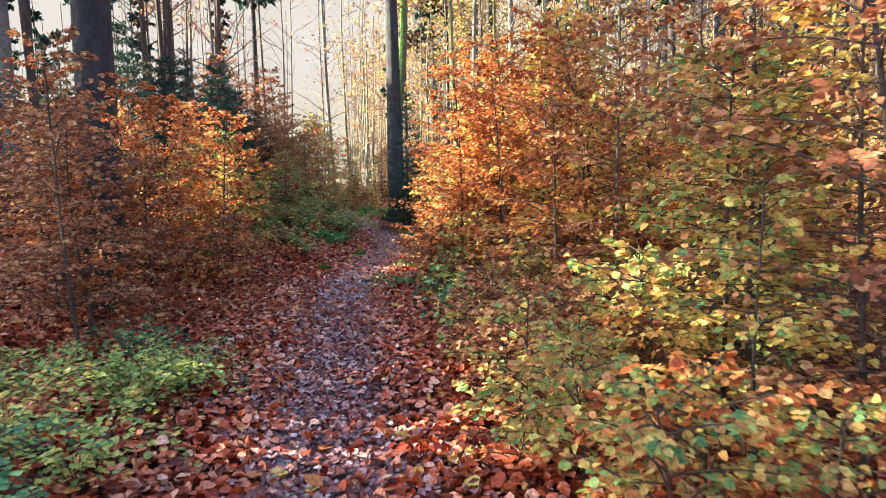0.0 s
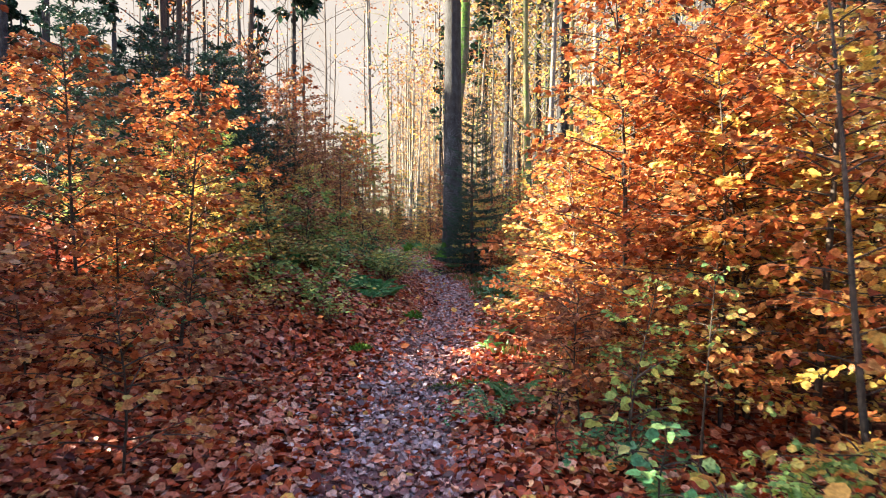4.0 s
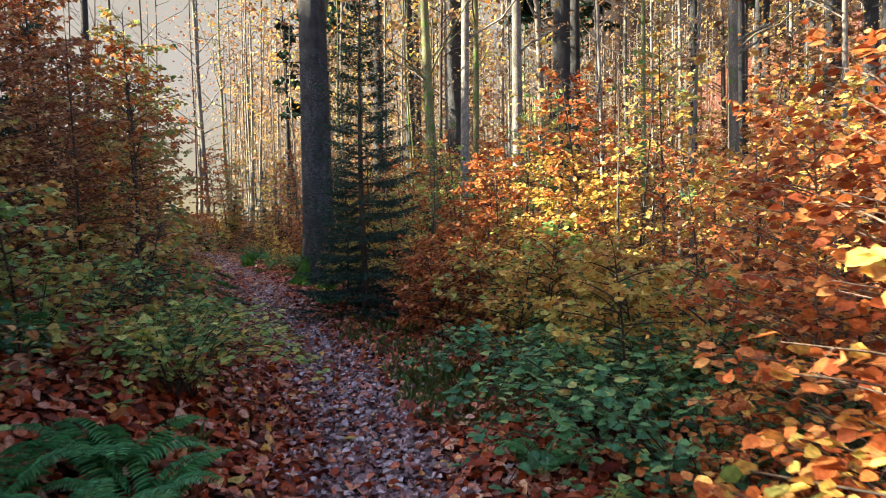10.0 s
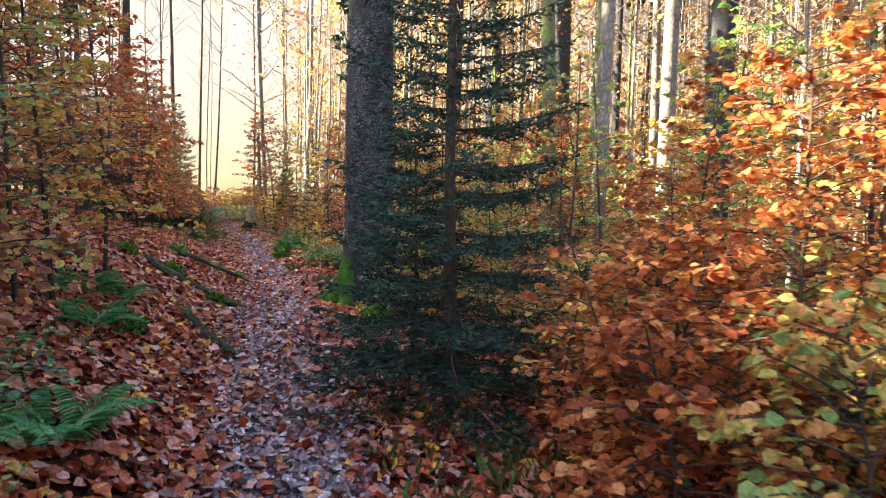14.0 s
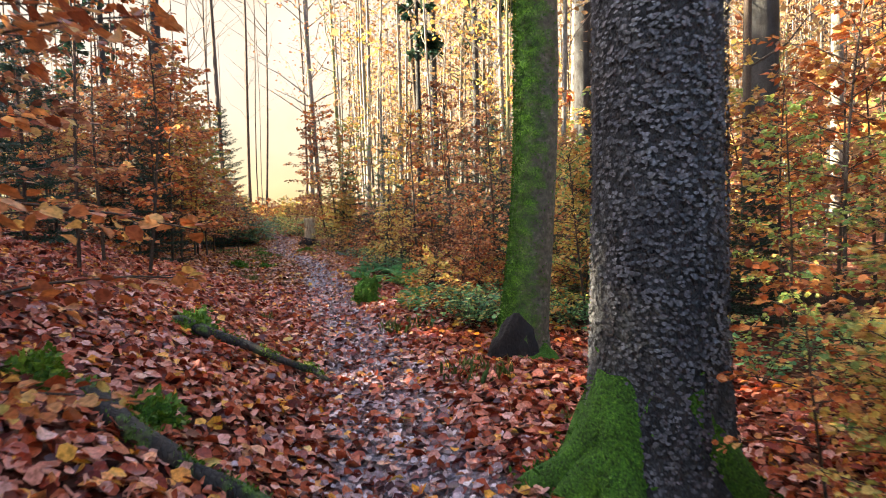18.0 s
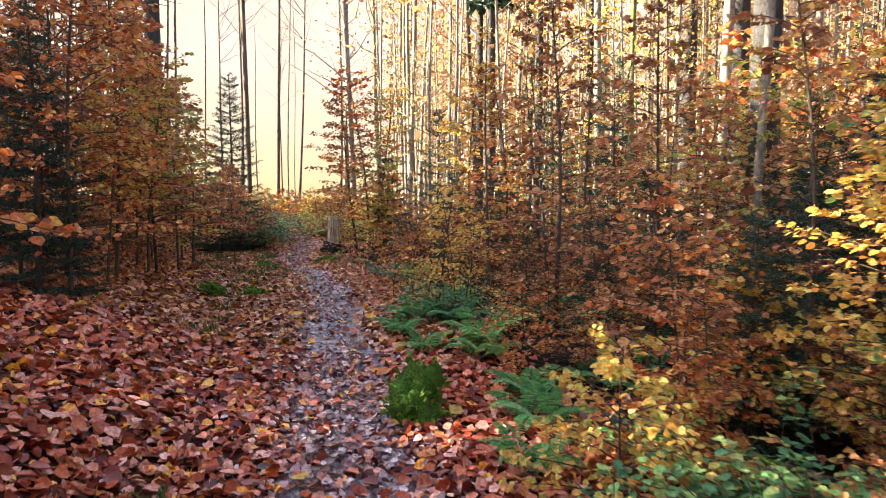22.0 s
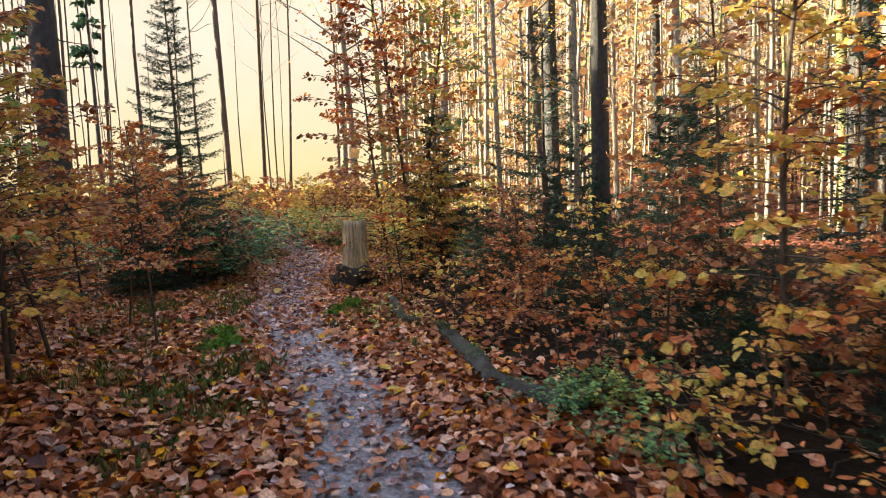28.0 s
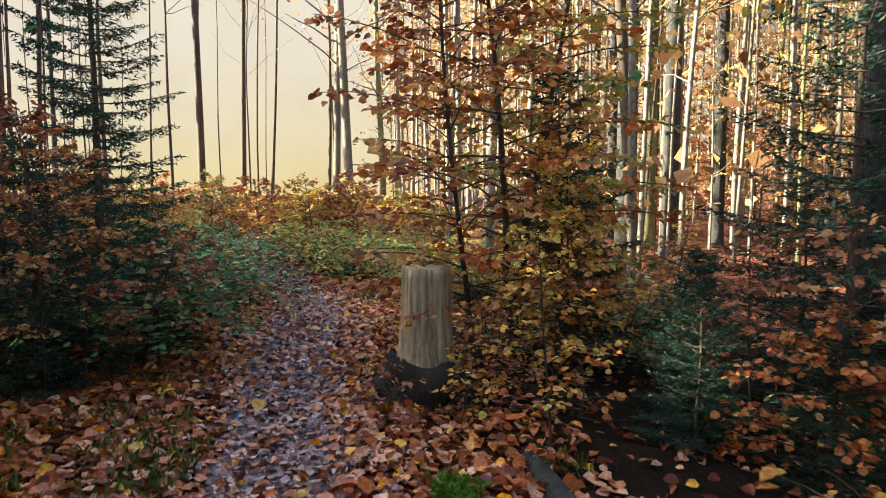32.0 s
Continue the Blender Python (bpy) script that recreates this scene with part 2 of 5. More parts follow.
def ground_material():
    m, t, p, out = material("forest_floor")
    co = t.nodes.new("ShaderNodeTexCoord").outputs["Object"]
    warp = t.nodes.new("ShaderNodeVectorMath")
    warp.operation = "MULTIPLY_ADD"
    nz = node(t, "TexNoise", Scale=9.0, Detail=3.0)
    t.links.new(co, nz.inputs["Vector"])
    t.links.new(nz.outputs["Color"], warp.inputs[0])
    warp.inputs[1].default_value = (0.08, 0.08, 0.08)
    t.links.new(co, warp.inputs[2])
    v = node(t, "TexVoronoi", Scale=15.0)
    t.links.new(warp.outputs[0], v.inputs["Vector"])
    sep = t.nodes.new("ShaderNodeSeparateColor")
    t.links.new(v.outputs["Color"], sep.inputs[0])
    leaf = ramp(t, sep.outputs[0], [(0.0, (0.06, 0.014, 0.011)), (0.3, (0.22, 0.045, 0.026)), (0.6, (0.42, 0.11, 0.058)), (0.82, (0.54, 0.22, 0.14)), (1.0, (0.64, 0.36, 0.24))])
    pale = ramp(t, sep.outputs[0], [(0.0, (0.06, 0.016, 0.014)), (0.3, (0.23, 0.06, 0.042)), (0.6, (0.43, 0.15, 0.10)), (0.82, (0.56, 0.29, 0.22)), (1.0, (0.68, 0.46, 0.38))])
    along = t.nodes.new("ShaderNodeSeparateXYZ")
    t.links.new(co, along.inputs[0])
    turn = node(t, "MapRange")
    turn.inputs["From Min"].default_value, turn.inputs["From Max"].default_value = 14.0, 20.0
    t.links.new(along.outputs["Y"], turn.inputs["Value"])
    leaf = blend(t, turn.outputs[0], leaf, pale)
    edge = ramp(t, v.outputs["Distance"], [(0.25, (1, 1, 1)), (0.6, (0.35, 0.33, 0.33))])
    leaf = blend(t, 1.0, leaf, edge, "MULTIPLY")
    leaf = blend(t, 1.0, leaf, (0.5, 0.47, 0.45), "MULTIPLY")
    big = noise_of(t, 0.6, 5.0, co)
    leaf = blend(t, 0.7, leaf, ramp(t, big, [(0.3, (0.6, 0.58, 0.55)), (0.7, (1.25, 1.15, 1.05))]), "MULTIPLY")
    grit = noise_of(t, 34.0, 8.0, co, 0.75)
    loam = ramp(t, grit, [(0.3, (0.08, 0.065, 0.075)), (0.52, (0.29, 0.26, 0.295)), (0.72, (0.62, 0.60, 0.67))])
    clay = ramp(t, grit, [(0.3, (0.07, 0.068, 0.08)), (0.52, (0.33, 0.335, 0.385)), (0.72, (0.68, 0.71, 0.80))])
    shift = node(t, "MapRange")
    shift.inputs["From Min"].default_value, shift.inputs["From Max"].default_value = 29.0, 36.0
    t.links.new(along.outputs["Y"], shift.inputs["Value"])
    dirt = blend(t, shift.outputs[0], loam, clay)
    at = t.nodes.new("ShaderNodeAttribute")
    at.attribute_name = "trodden"
    patch = noise_of(t, 2.6, 6.0, co, 0.7)
    add = node(t, "Math")
    add.operation = "ADD"
    t.links.new(patch, add.inputs[0])
    t.links.new(at.outputs["Fac"], add.inputs[1])
    mask = ramp(t, add.outputs[0], [(0.9, (0, 0, 0)), (1.3, (1, 1, 1))])
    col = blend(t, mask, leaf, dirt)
    # near-black floor: needle litter with the spruces' deep shade put into its colour
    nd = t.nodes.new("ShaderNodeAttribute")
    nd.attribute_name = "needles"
    shade_duff = ramp(t, grit, [(0.3, (0.006, 0.005, 0.004)), (0.6, (0.020, 0.014, 0.010)), (0.75, (0.06, 0.036, 0.022))])
    col = blend(t, nd.outputs["Fac"], col, shade_duff)
    t.links.new(col, p.inputs["Base Color"])
    p.inputs["Roughness"].default_value = 0.9
    p.inputs["Specular IOR Level"].default_value = 0.12
    h = node(t, "Math")
    h.operation = "ADD"
    t.links.new(edge, h.inputs[0])
    t.links.new(grit, h.inputs[1])
    bump_of(t, h.outputs[0], 0.8, 0.03, p)
    return m


GROUND = ground_material()


# ---- mesh helpers ----
def part(name, mesh, mat, parent=None, label="", at=None):
    ob = new(name, mesh)
    if mat is not None and not mesh.materials:
        mesh.materials.append(mat)
    if parent is not None:
        ob.parent = parent
    if at is not None:
        ob.matrix_basis = at
    if label:
        ob["label"] = label
    return ob


def mesh_of(name, verts, faces, smooth=True):
    me = bpy.data.meshes.new(name)
    me.from_pydata([tuple(v) for v in verts], [], faces)
    if smooth:
        me.shade_smooth()
    return me


def quads_mesh(name, verts, quads, smooth=False):
    """A mesh from numpy arrays of corners and of four-sided faces."""
    me = bpy.data.meshes.new(name)
    me.vertices.add(len(verts))
    me.vertices.foreach_set("co", np.asarray(verts, np.float32).ravel())
    n = len(quads)
    k = quads.shape[1]
    me.loops.add(n * k)
    me.loops.foreach_set("vertex_index", np.asarray(quads, np.int32).ravel())
    me.polygons.add(n)
    me.polygons.foreach_set("loop_start", np.arange(0, n * k, k, dtype=np.int32))
    me.update(calc_edges=True)
    if smooth:
        me.shade_smooth()
    return me


def unit(a):
    return a / np.maximum(np.linalg.norm(a, axis=-1, keepdims=True), 1e-9)


OVAL = np.array([(0, 0, 0), (-0.36, 0.28, 0.07), (-0.33, 0.68, 0.05), (0, 1, -0.06), (0.33, 0.68, 0.05), (0.36, 0.28, 0.07)])
OVAL_FACES = np.array([(0, 3, 2, 1), (0, 5, 4, 3)])


KITE = np.array([(0, 0, 0), (-0.38, 0.45, 0.08), (0, 1, 0), (0.38, 0.45, 0.08)])


def leaves_mesh(name, place, axis, up, size, rng, width=1.0, curl=0.0, simple=False):
    """Folded oval leaves: base place, pointing along axis, face towards up, length size."""
    axis = unit(axis)
    side = unit(np.cross(axis, up))
    face = np.cross(side, axis)
    n = len(place)
    form = KITE if simple else OVAL
    shape = np.repeat(form[None], n, 0).copy()
    shape[:, :, 0] *= (width * rng.uniform(0.85, 1.2, (n, 1)))
    shape[:, :, 2] *= rng.uniform(0.3, 2.0, (n, 1))
    if curl:
        bend = rng.uniform(-1, 1, (n, 1)) * curl
        shape[:, :, 2] += bend * (shape[:, :, 1] - 0.4) ** 2 + np.abs(bend) * 1.4 * shape[:, :, 0] ** 2
    shape *= size[:, None, None]
    v = place[:, None] + shape[..., 0:1] * side[:, None] + shape[..., 1:2] * axis[:, None] + shape[..., 2:3] * face[:, None]
    faces = np.array([(0, 3, 2, 1)]) if simple else OVAL_FACES
    q = (np.arange(n)[:, None, None] * len(form) + faces[None]).reshape(-1, 4)
    return quads_mesh(name, v.reshape(-1, 3), q)


def tubes(lines, sides=5):
    """Corners and faces of tapered tubes along lines of (points, radii)."""
    verts, quads, base = [], [], 0
    ang = np.linspace(0, 2 * np.pi, sides, endpoint=False)
    for pts, rad in lines:
        pts = np.asarray(pts, float)
        tan = unit(np.gradient(pts, axis=0))
        ref = np.where(np.abs(tan[:, 2:3]) > 0.9, np.array([[1.0, 0, 0]]), np.array([[0, 0, 1.0]]))
        a = unit(np.cross(tan, ref))
        b = np.cross(tan, a)
        ring = pts[:, None] + np.asarray(rad)[:, None, None] * (np.cos(ang)[None, :, None] * a[:, None] + np.sin(ang)[None, :, None] * b[:, None])
        verts.append(ring.reshape(-1, 3))
        for i in range(len(pts) - 1):
            for j in range(sides):
                k = (j + 1) % sides
                quads.append((base + i * sides + j, base + i * sides + k, base + (i + 1) * sides + k, base + (i + 1) * sides + j))
        base += len(pts) * sides
    return np.concatenate(verts), np.array(quads)


def trunk_with(trunk, sides, limbs):
    """A trunk and the limbs that grow from it, in one mesh."""
    v, q = tubes(trunk, sides)
    w, r = tubes(limbs, 4)
    return quads_mesh("trunk", np.concatenate([v, w]), np.concatenate([q, r + len(v)]), True)


def tube_mesh(name, lines, sides=5):
    v, q = tubes(lines, sides)
    return quads_mesh(name, v, q, True)


# ---- the lie of the land ----
WAY_Y = [-8, 0, 3.4, 6.7, 9, 11, 14, 16.3, 18.9, 21.3, 24.5, 26.6, 28.8, 31.4, 33.8, 36, 37.8, 39.2, 40.5, 42.2, 44, 46, 48.2, 50.2, 56, 70, 100]
WAY_X = [-0.3, -0.25, -0.62, -1.06, -1.38, -1.46, -1.32, -1.22, -1.5, -2.15, -2.72, -3.0, -3.45, -4.1, -4.65, -5.15, -5.65, -6.2, -6.75, -7.35, -7.8, -8.0, -8.45, -9.35, -13, -17, -22]
WAY_Z = ([-8, 0, 8, 12, 18, 22, 25, 28, 34, 38, 42, 46, 60], [0, 0, 0, 0.06, 0.08, 0.2, 0.22, 0.14, 0.18, 0.16, 0.08, 0.1, 0.12])
BANK = ([0, 8, 11, 14, 19, 22, 27, 34, 40, 46, 55], [3.0, 2.8, 1.5, 0.6, 0.6, 0.55, 0.5, 1.2, 1.7, 1.9, 2.5], [0.14, 0.17, 0.32, 0.42, 0.40, 0.40, 0.40, 0.25, 0.15, 0.08, 0.03])


def ripple(x, y):
    return (np.sin(1.7 * x + 0.6 * np.sin(1.3 * y)) * np.sin(1.9 * y + 1.1 + 0.8 * np.sin(0.9 * x)) * 0.6
            + 0.4 * np.sin(4.3 * x + 2.1 * y) * np.sin(3.7 * y - 1.9 * x + 0.5))


def smooth_interp(v, xs, ys):
    out = 0
    for o, w in ((-0.8, 0.25), (0, 0.5), (0.8, 0.25)):
        out = out + w * np.interp(np.asarray(v, float) + o, xs, ys)
    return out


def land(x, y):
    """Height of the ground, and how far the point lies to the right of the middle of the path."""
    x, y = np.asarray(x, float), np.asarray(y, float)
    d = x - smooth_interp(y, WAY_Y, WAY_X)
    z = smooth_interp(y, *WAY_Z)
    begin, slope = smooth_interp(y, BANK[0], BANK[1]), smooth_interp(y, BANK[0], BANK[2])
    u = np.maximum(-d - begin, 0)
    z = z + slope * 7 * (1 - np.exp(-u / 7)) + 0.05 * np.minimum(u, 60) * (slope > 0.05)
    z = z - 0.05 * np.clip(d - 0.7, 0, 6)
    foot = x - (9 - 0.14 * (y - 30)) - np.clip(0.9 * (y - 44), 0, 24)
    z = z + 0.30 * np.clip(foot, 0, 45) * np.clip(0.4 + foot / 30, 0, 1) + 0.6 * np.clip(foot - 45, 0, 60) * np.clip((foot - 45) / 20, 0, 1)
    off = np.clip(np.abs(d) - 0.4, 0, 1)
    z = z + ripple(x, y) * (0.012 + 0.07 * off) + 0.25 * np.sin(x * 0.21 + 1) * np.sin(y * 0.17) * np.clip((np.abs(d) - 4) / 10, 0, 1)
    z = z - 0.05 * np.exp(-(d / 0.45) ** 4)
    return z, d


def spaced(lo, hi, near_lo, near_hi, step):
    mid = np.arange(near_lo, near_hi + step / 2, step)
    left, right, s = [], [], step
    p = near_lo
    while p > lo:
        s *= 1.25
        p -= s
        left.append(p)
    p, s = near_hi, step
    while p < hi:
        s *= 1.25
        p += s
        right.append(p)
    return np.r_[left[::-1], mid, right]


gx, gy = spaced(-600, 600, -12, 6, 0.2), spaced(-300, 900, -3, 54, 0.2)
X, Y = np.meshgrid(gx, gy)
Z, D = land(X, Y)
nx, ny = len(gx), len(gy)
idx = np.arange(nx * ny).reshape(ny, nx)
gq = np.stack([idx[:-1, :-1], idx[:-1, 1:], idx[1:, 1:], idx[1:, :-1]], -1).reshape(-1, 4)
gm = quads_mesh("ground", np.stack([X, Y, Z], -1).reshape(-1, 3), gq, True)
tr = gm.attributes.new("trodden", "FLOAT", "POINT")
tr.data.foreach_set("value", np.clip(1.15 - np.abs(D.ravel() + 0.06 * np.sin(Y.ravel() * 1.7)) / 0.5, 0, 1) * (Y.ravel() < 62).astype(np.float32))
# where the floor is coloured dark for needles and shade under the spruces
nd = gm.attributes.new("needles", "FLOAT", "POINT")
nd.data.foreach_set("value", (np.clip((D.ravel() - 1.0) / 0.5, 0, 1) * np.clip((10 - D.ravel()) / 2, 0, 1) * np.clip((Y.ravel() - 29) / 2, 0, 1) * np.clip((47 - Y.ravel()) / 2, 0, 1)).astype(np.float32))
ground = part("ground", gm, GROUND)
tagged(ground, "forest floor with a narrow trodden earth path under fallen leaves", "ground", kind="structure")


def zat(x, y):
    return float(land(x, y)[0])


def way_x(y):
    return float(smooth_interp(y, WAY_Y, WAY_X))


# ---- plants ----
SHELF = {}


def kept(key, build):
    if key not in SHELF:
        SHELF[key] = build()
    return SHELF[key]


def thing(name, x, y, label, category, group="", scale=1.0, turn=0.0, lean=(0.0, 0.0), sink=0.0):
    e = new(name)
    e.empty_display_size = 0.1
    e.matrix_basis = pose(x, y, zat(x, y) - sink, lean[0], lean[1], turn) @ Matrix.Scale(scale, 4)
    return tagged(e, label, category, group)


def sapling_meshes(seed, height, spread, count, per, size, droop=0.15, steps=5, first=0.10, plain=False):
    """Stem with branches, and crown, of a young beech in flat sprays."""
    rng = np.random.default_rng(seed)
    k = np.linspace(0, 1, 8)
    bend = rng.normal(0, 0.06, 2) * height
    stem = np.c_[bend[0] * k**2 + 0.02 * np.sin(5 * k + seed), bend[1] * k**2 + 0.02 * np.cos(6 * k), height * k]
    lines = [(stem, 0.012 * height * 0.62 * (1 - 0.85 * k) + 0.003)]
    pl, ax, up, sz = [], [], [], []
    for i in range(count):
        u = first + (0.98 - first) * ((i + rng.uniform(0, 1)) / count) ** 0.85
        root = np.array([np.interp(u, k, stem[:, c]) for c in range(3)])
        az = i * 2.4 + rng.normal(0, 0.4)
        length = spread * (0.25 + 0.9 * (1 - u) ** 0.7) * rng.uniform(0.65, 1.15)
        out = np.array([math.cos(az), math.sin(az), 0])
        rise = rng.uniform(0.15, 0.75) * (0.5 + u)
        s = np.linspace(0, 1, steps)
        line = root + length * (s[:, None] * out + np.c_[0 * s, 0 * s, rise * s - (droop + 0.25 * rise) * s**2])
        side = np.array([-out[1], out[0], 0])
        line += side * (rng.normal(0, 0.08) * length * s**2)[:, None]
        lines.append((line, 0.006 * (1 - 0.8 * s) * (0.6 + 0.5 * length) + 0.0015))
        n = max(4, int(per * rng.uniform(0.7, 1.3) * (0.35 + 0.65 * length / spread)))
        f = rng.uniform(0.18, 1.0, n)
        base = np.c_[[np.interp(f, s, line[:, c]) for c in range(3)]].T
        fan = rng.choice([-1, 1], n)[:, None]
        reach = rng.uniform(0.0, 0.38, (n, 1)) * length * (1.1 - f[:, None])
        dirs = unit(out * 0.7 + fan * side * rng.uniform(0.4, 1.1, (n, 1)) + rng.normal(0, 0.12, (n, 3)))
        where = base + dirs * reach + np.c_[np.zeros(n), np.zeros(n), rng.normal(0, 0.018, n) - 0.1 * reach[:, 0]]
        for q in range(0, n, 9 if steps > 3 else 999):
            if reach[q, 0] > 0.08:
                lines.append((np.stack([base[q], where[q]]), np.array([0.003, 0.001])))
        pl.append(where)
        ax.append(dirs + rng.normal(0, 0.22, (n, 3)) - (0, 0, 0.15))
        up.append(np.array([0, 0, 1.0]) + rng.normal(0, 0.6, (n, 3)))
        sz.append(size * rng.uniform(0.65, 1.2, n))
    crown = leaves_mesh("crown", np.concatenate(pl), np.concatenate(ax), np.concatenate(up), np.concatenate(sz), rng, 1.0, 0.25, plain or steps == 3)
    return tube_mesh("stem", lines, 3), crown


SAPLINGS = {  # height, spread, branches, leaves a branch, leaf length
    "tall": (3.6, 1.1, 56, 58, 0.063),
    "bushy": (2.6, 1.05, 54, 60, 0.063),
    "slim": (3.0, 0.75, 38, 36, 0.062),
    "low": (1.1, 0.7, 26, 36, 0.060),
    "tiny": (0.55, 0.35, 10, 10, 0.062),
    "whip": (3.2, 0.62, 22, 16, 0.06),
    "spray": (2.3, 0.95, 20, 22, 0.078, 0.2, 5, 0.3),
    "twiggy": (2.5, 1.1, 74, 24, 0.07, 0.05),
    "veil": (3.4, 1.0, 46, 46, 0.068, 0.15, 5, 0.34),
    "fill": (3.4, 1.1, 36, 30, 0.088, 0.15, 3),
    "far": (3.4, 1.25, 30, 26, 0.13, 0.15, 3),
}
HUE_WORDS = {"orange": "orange and rust-red", "brown": "withered brown", "yellow": "yellow and golden", "mixed": "yellow, green and brown", "faded": "faded tan", "lime": "bright yellow-green", "green": "green"}
SAP_WORDS = {"spray": "beech shoot with drooping sprays of %s leaves", "twiggy": "young beech with many bare pale twigs and %s leaves", "veil": "young beech, bare below, %s leaves above", "tall": "tall young beech with %s leaf sprays", "bushy": "bushy young beech full of %s leaves", "slim": "slim young beech with sparse %s leaves", "whip": "thin young beech stem with few %s leaves",
             "low": "low beech seedling bush with %s leaves", "tiny": "small beech seedling with a few %s leaves", "fill": "young beech with %s leaves", "far": "young beech with %s leaves among trunks"}


def sapling(kind, hue, x, y, scale=1.0, variant=0, turn=None, sink=0.02):
    h = SAPLINGS[kind]
    plain = abs(x - way_x(y)) > 3.0
    stem, crown = kept(("sap", kind, variant, plain), lambda: sapling_meshes(hash_of(kind) + variant, *h, plain=plain))
    crown = kept(("sap", kind, variant, plain, hue), lambda: with_material(crown, LEAF[hue]))
    e = thing("beech_sapling", x, y, SAP_WORDS[kind] % HUE_WORDS[hue], "sapling", "young beeches", scale, random.uniform(0, 360) if turn is None else turn, (random.gauss(0, 3), random.gauss(0, 3)), sink)
    part("stem", stem, BARK["sunlit_twig" if kind == "twiggy" else "twig"], e)
    part("crown", crown, None, e)
    return e


def arrays(mesh):
    v = np.empty(len(mesh.vertices) * 3, np.float32)
    mesh.vertices.foreach_get("co", v)
    q = np.empty(len(mesh.loops), np.int32)
    mesh.loops.foreach_get("vertex_index", q)
    return v.reshape(-1, 3), q.reshape(-1, 4)


def undergrowth(name, rows, label):
    """Far saplings joined into one mesh: rows of kind, hue, x, y, scale, variant, turn."""
    slots = ["twig", "orange", "brown", "yellow", "mixed", "green", "faded", "lime"]
    vs, qs, ms, base = [], [], [], 0
    for kind, hue, x, y, scale, variant, turn in rows:
        pair = kept(("sap", kind, variant), lambda: sapling_meshes(hash_of(kind) + variant, *SAPLINGS[kind]))
        m = np.array(pose(x, y, zat(x, y) - 0.03, 0, 0, turn) @ Matrix.Scale(scale, 4))
        for mesh, slot in ((pair[0], 0), (pair[1], slots.index(hue))):
            v, q = kept(("arr", mesh.name), lambda: arrays(mesh))
            vs.append(v @ m[:3, :3].T + m[:3, 3])
            qs.append(q + base)
            ms.append(np.full(len(q), slot, np.int32))
            base += len(v)
    me = quads_mesh(name, np.concatenate(vs), np.concatenate(qs))
    for n in slots:
        me.materials.append(BARK["twig"] if n == "twig" else LEAF[n])
    me.polygons.foreach_set("material_index", np.concatenate(ms))
    tagged(part(name, me, None), label, "undergrowth", kind="stuff")


def hash_of(s):
    return sum(ord(c) * (i + 3) for i, c in enumerate(s)) % 9973


def with_material(mesh, mat):
    me = mesh.copy()
    me.materials.clear()
    me.materials.append(mat)
    return me


def bramble_meshes(seed, plain=False):
    rng = np.random.default_rng(seed)
    lines, pl, ax, sz = [], [], [], []
    for i in range(15):
        az, length = rng.uniform(0, 6.28), rng.uniform(0.4, 0.95)
        s = np.linspace(0, 1, 7)
        out = np.array([math.cos(az), math.sin(az), 0])
        line = out * (length * s)[:, None] + np.c_[0 * s, 0 * s, rng.uniform(0.3, 0.6) * np.sin(s * 2.6) * 0.9]
        lines.append((line, 0.004 * (1 - 0.6 * s)))
        for f in np.linspace(0.15, 1, 10):
            b = np.array([np.interp(f, s, line[:, c]) for c in range(3)])
            a = rng.uniform(0, 6.28)
            for w in (-0.9, 0, 0.9):
                pl.append(b + rng.normal(0, 0.02, 3))
                ax.append((math.cos(a + w), math.sin(a + w), rng.uniform(-0.3, 0.2)))
                sz.append(rng.uniform(0.04, 0.068))
    pl, ax, sz = np.array(pl), np.array(ax), np.array(sz)
    crown = leaves_mesh("leaves", pl, ax, np.array([0, 0, 1.0]) + rng.normal(0, 0.3, pl.shape), sz, rng, 1.15, 0.15, plain)
    return tube_mesh("stem", lines, 3), crown


def bramble(x, y, scale=1.0, variant=0, hue="green"):
    plain = abs(x - way_x(y)) > 2.4 or y > 46
    canes, crown = kept(("bramble", variant, plain), lambda: bramble_meshes(300 + variant, plain))
    crown = kept(("bramble", variant, plain, hue), lambda: with_material(crown, LEAF[hue]))
    e = thing("bramble", x, y, "low bramble with %s leaves on arching canes" % HUE_WORDS[hue], "bramble", "brambles", scale, random.uniform(0, 360))
    tagged(part("stem", canes, BARK["twig"], e), kind="stuff")
    part("leaves", crown, None, e)
    return e


def fern_frond(rng, length):
    s = np.linspace(0, 1, 9)
    lift = rng.uniform(0.85, 1.25)
    line = np.c_[length * s * (1 - 0.15 * s), 0 * s, length * (lift * s - 0.75 * s**2)]
    pl, ax, sz = [], [], []
    for f in np.linspace(0.12, 0.98, 26):
        b = np.array([np.interp(f, s, line[:, c]) for c in range(3)])
        for w in (-1, 1):
            pl.append(b)
            ax.append((0.45, w, 0.05 - 0.15 * rng.random()))
            sz.append(length * 0.32 * (1.02 - f) ** 0.8 * min(1, 3.5 * f + 0.35) + 0.01)
    pl, ax, sz = np.array(pl), np.array(ax), np.array(sz)
    blade = leaves_mesh("frond", pl, ax, np.repeat([[0.2, 0, 1.0]], len(pl), 0), sz, rng, 0.19, 0.1)
    return blade


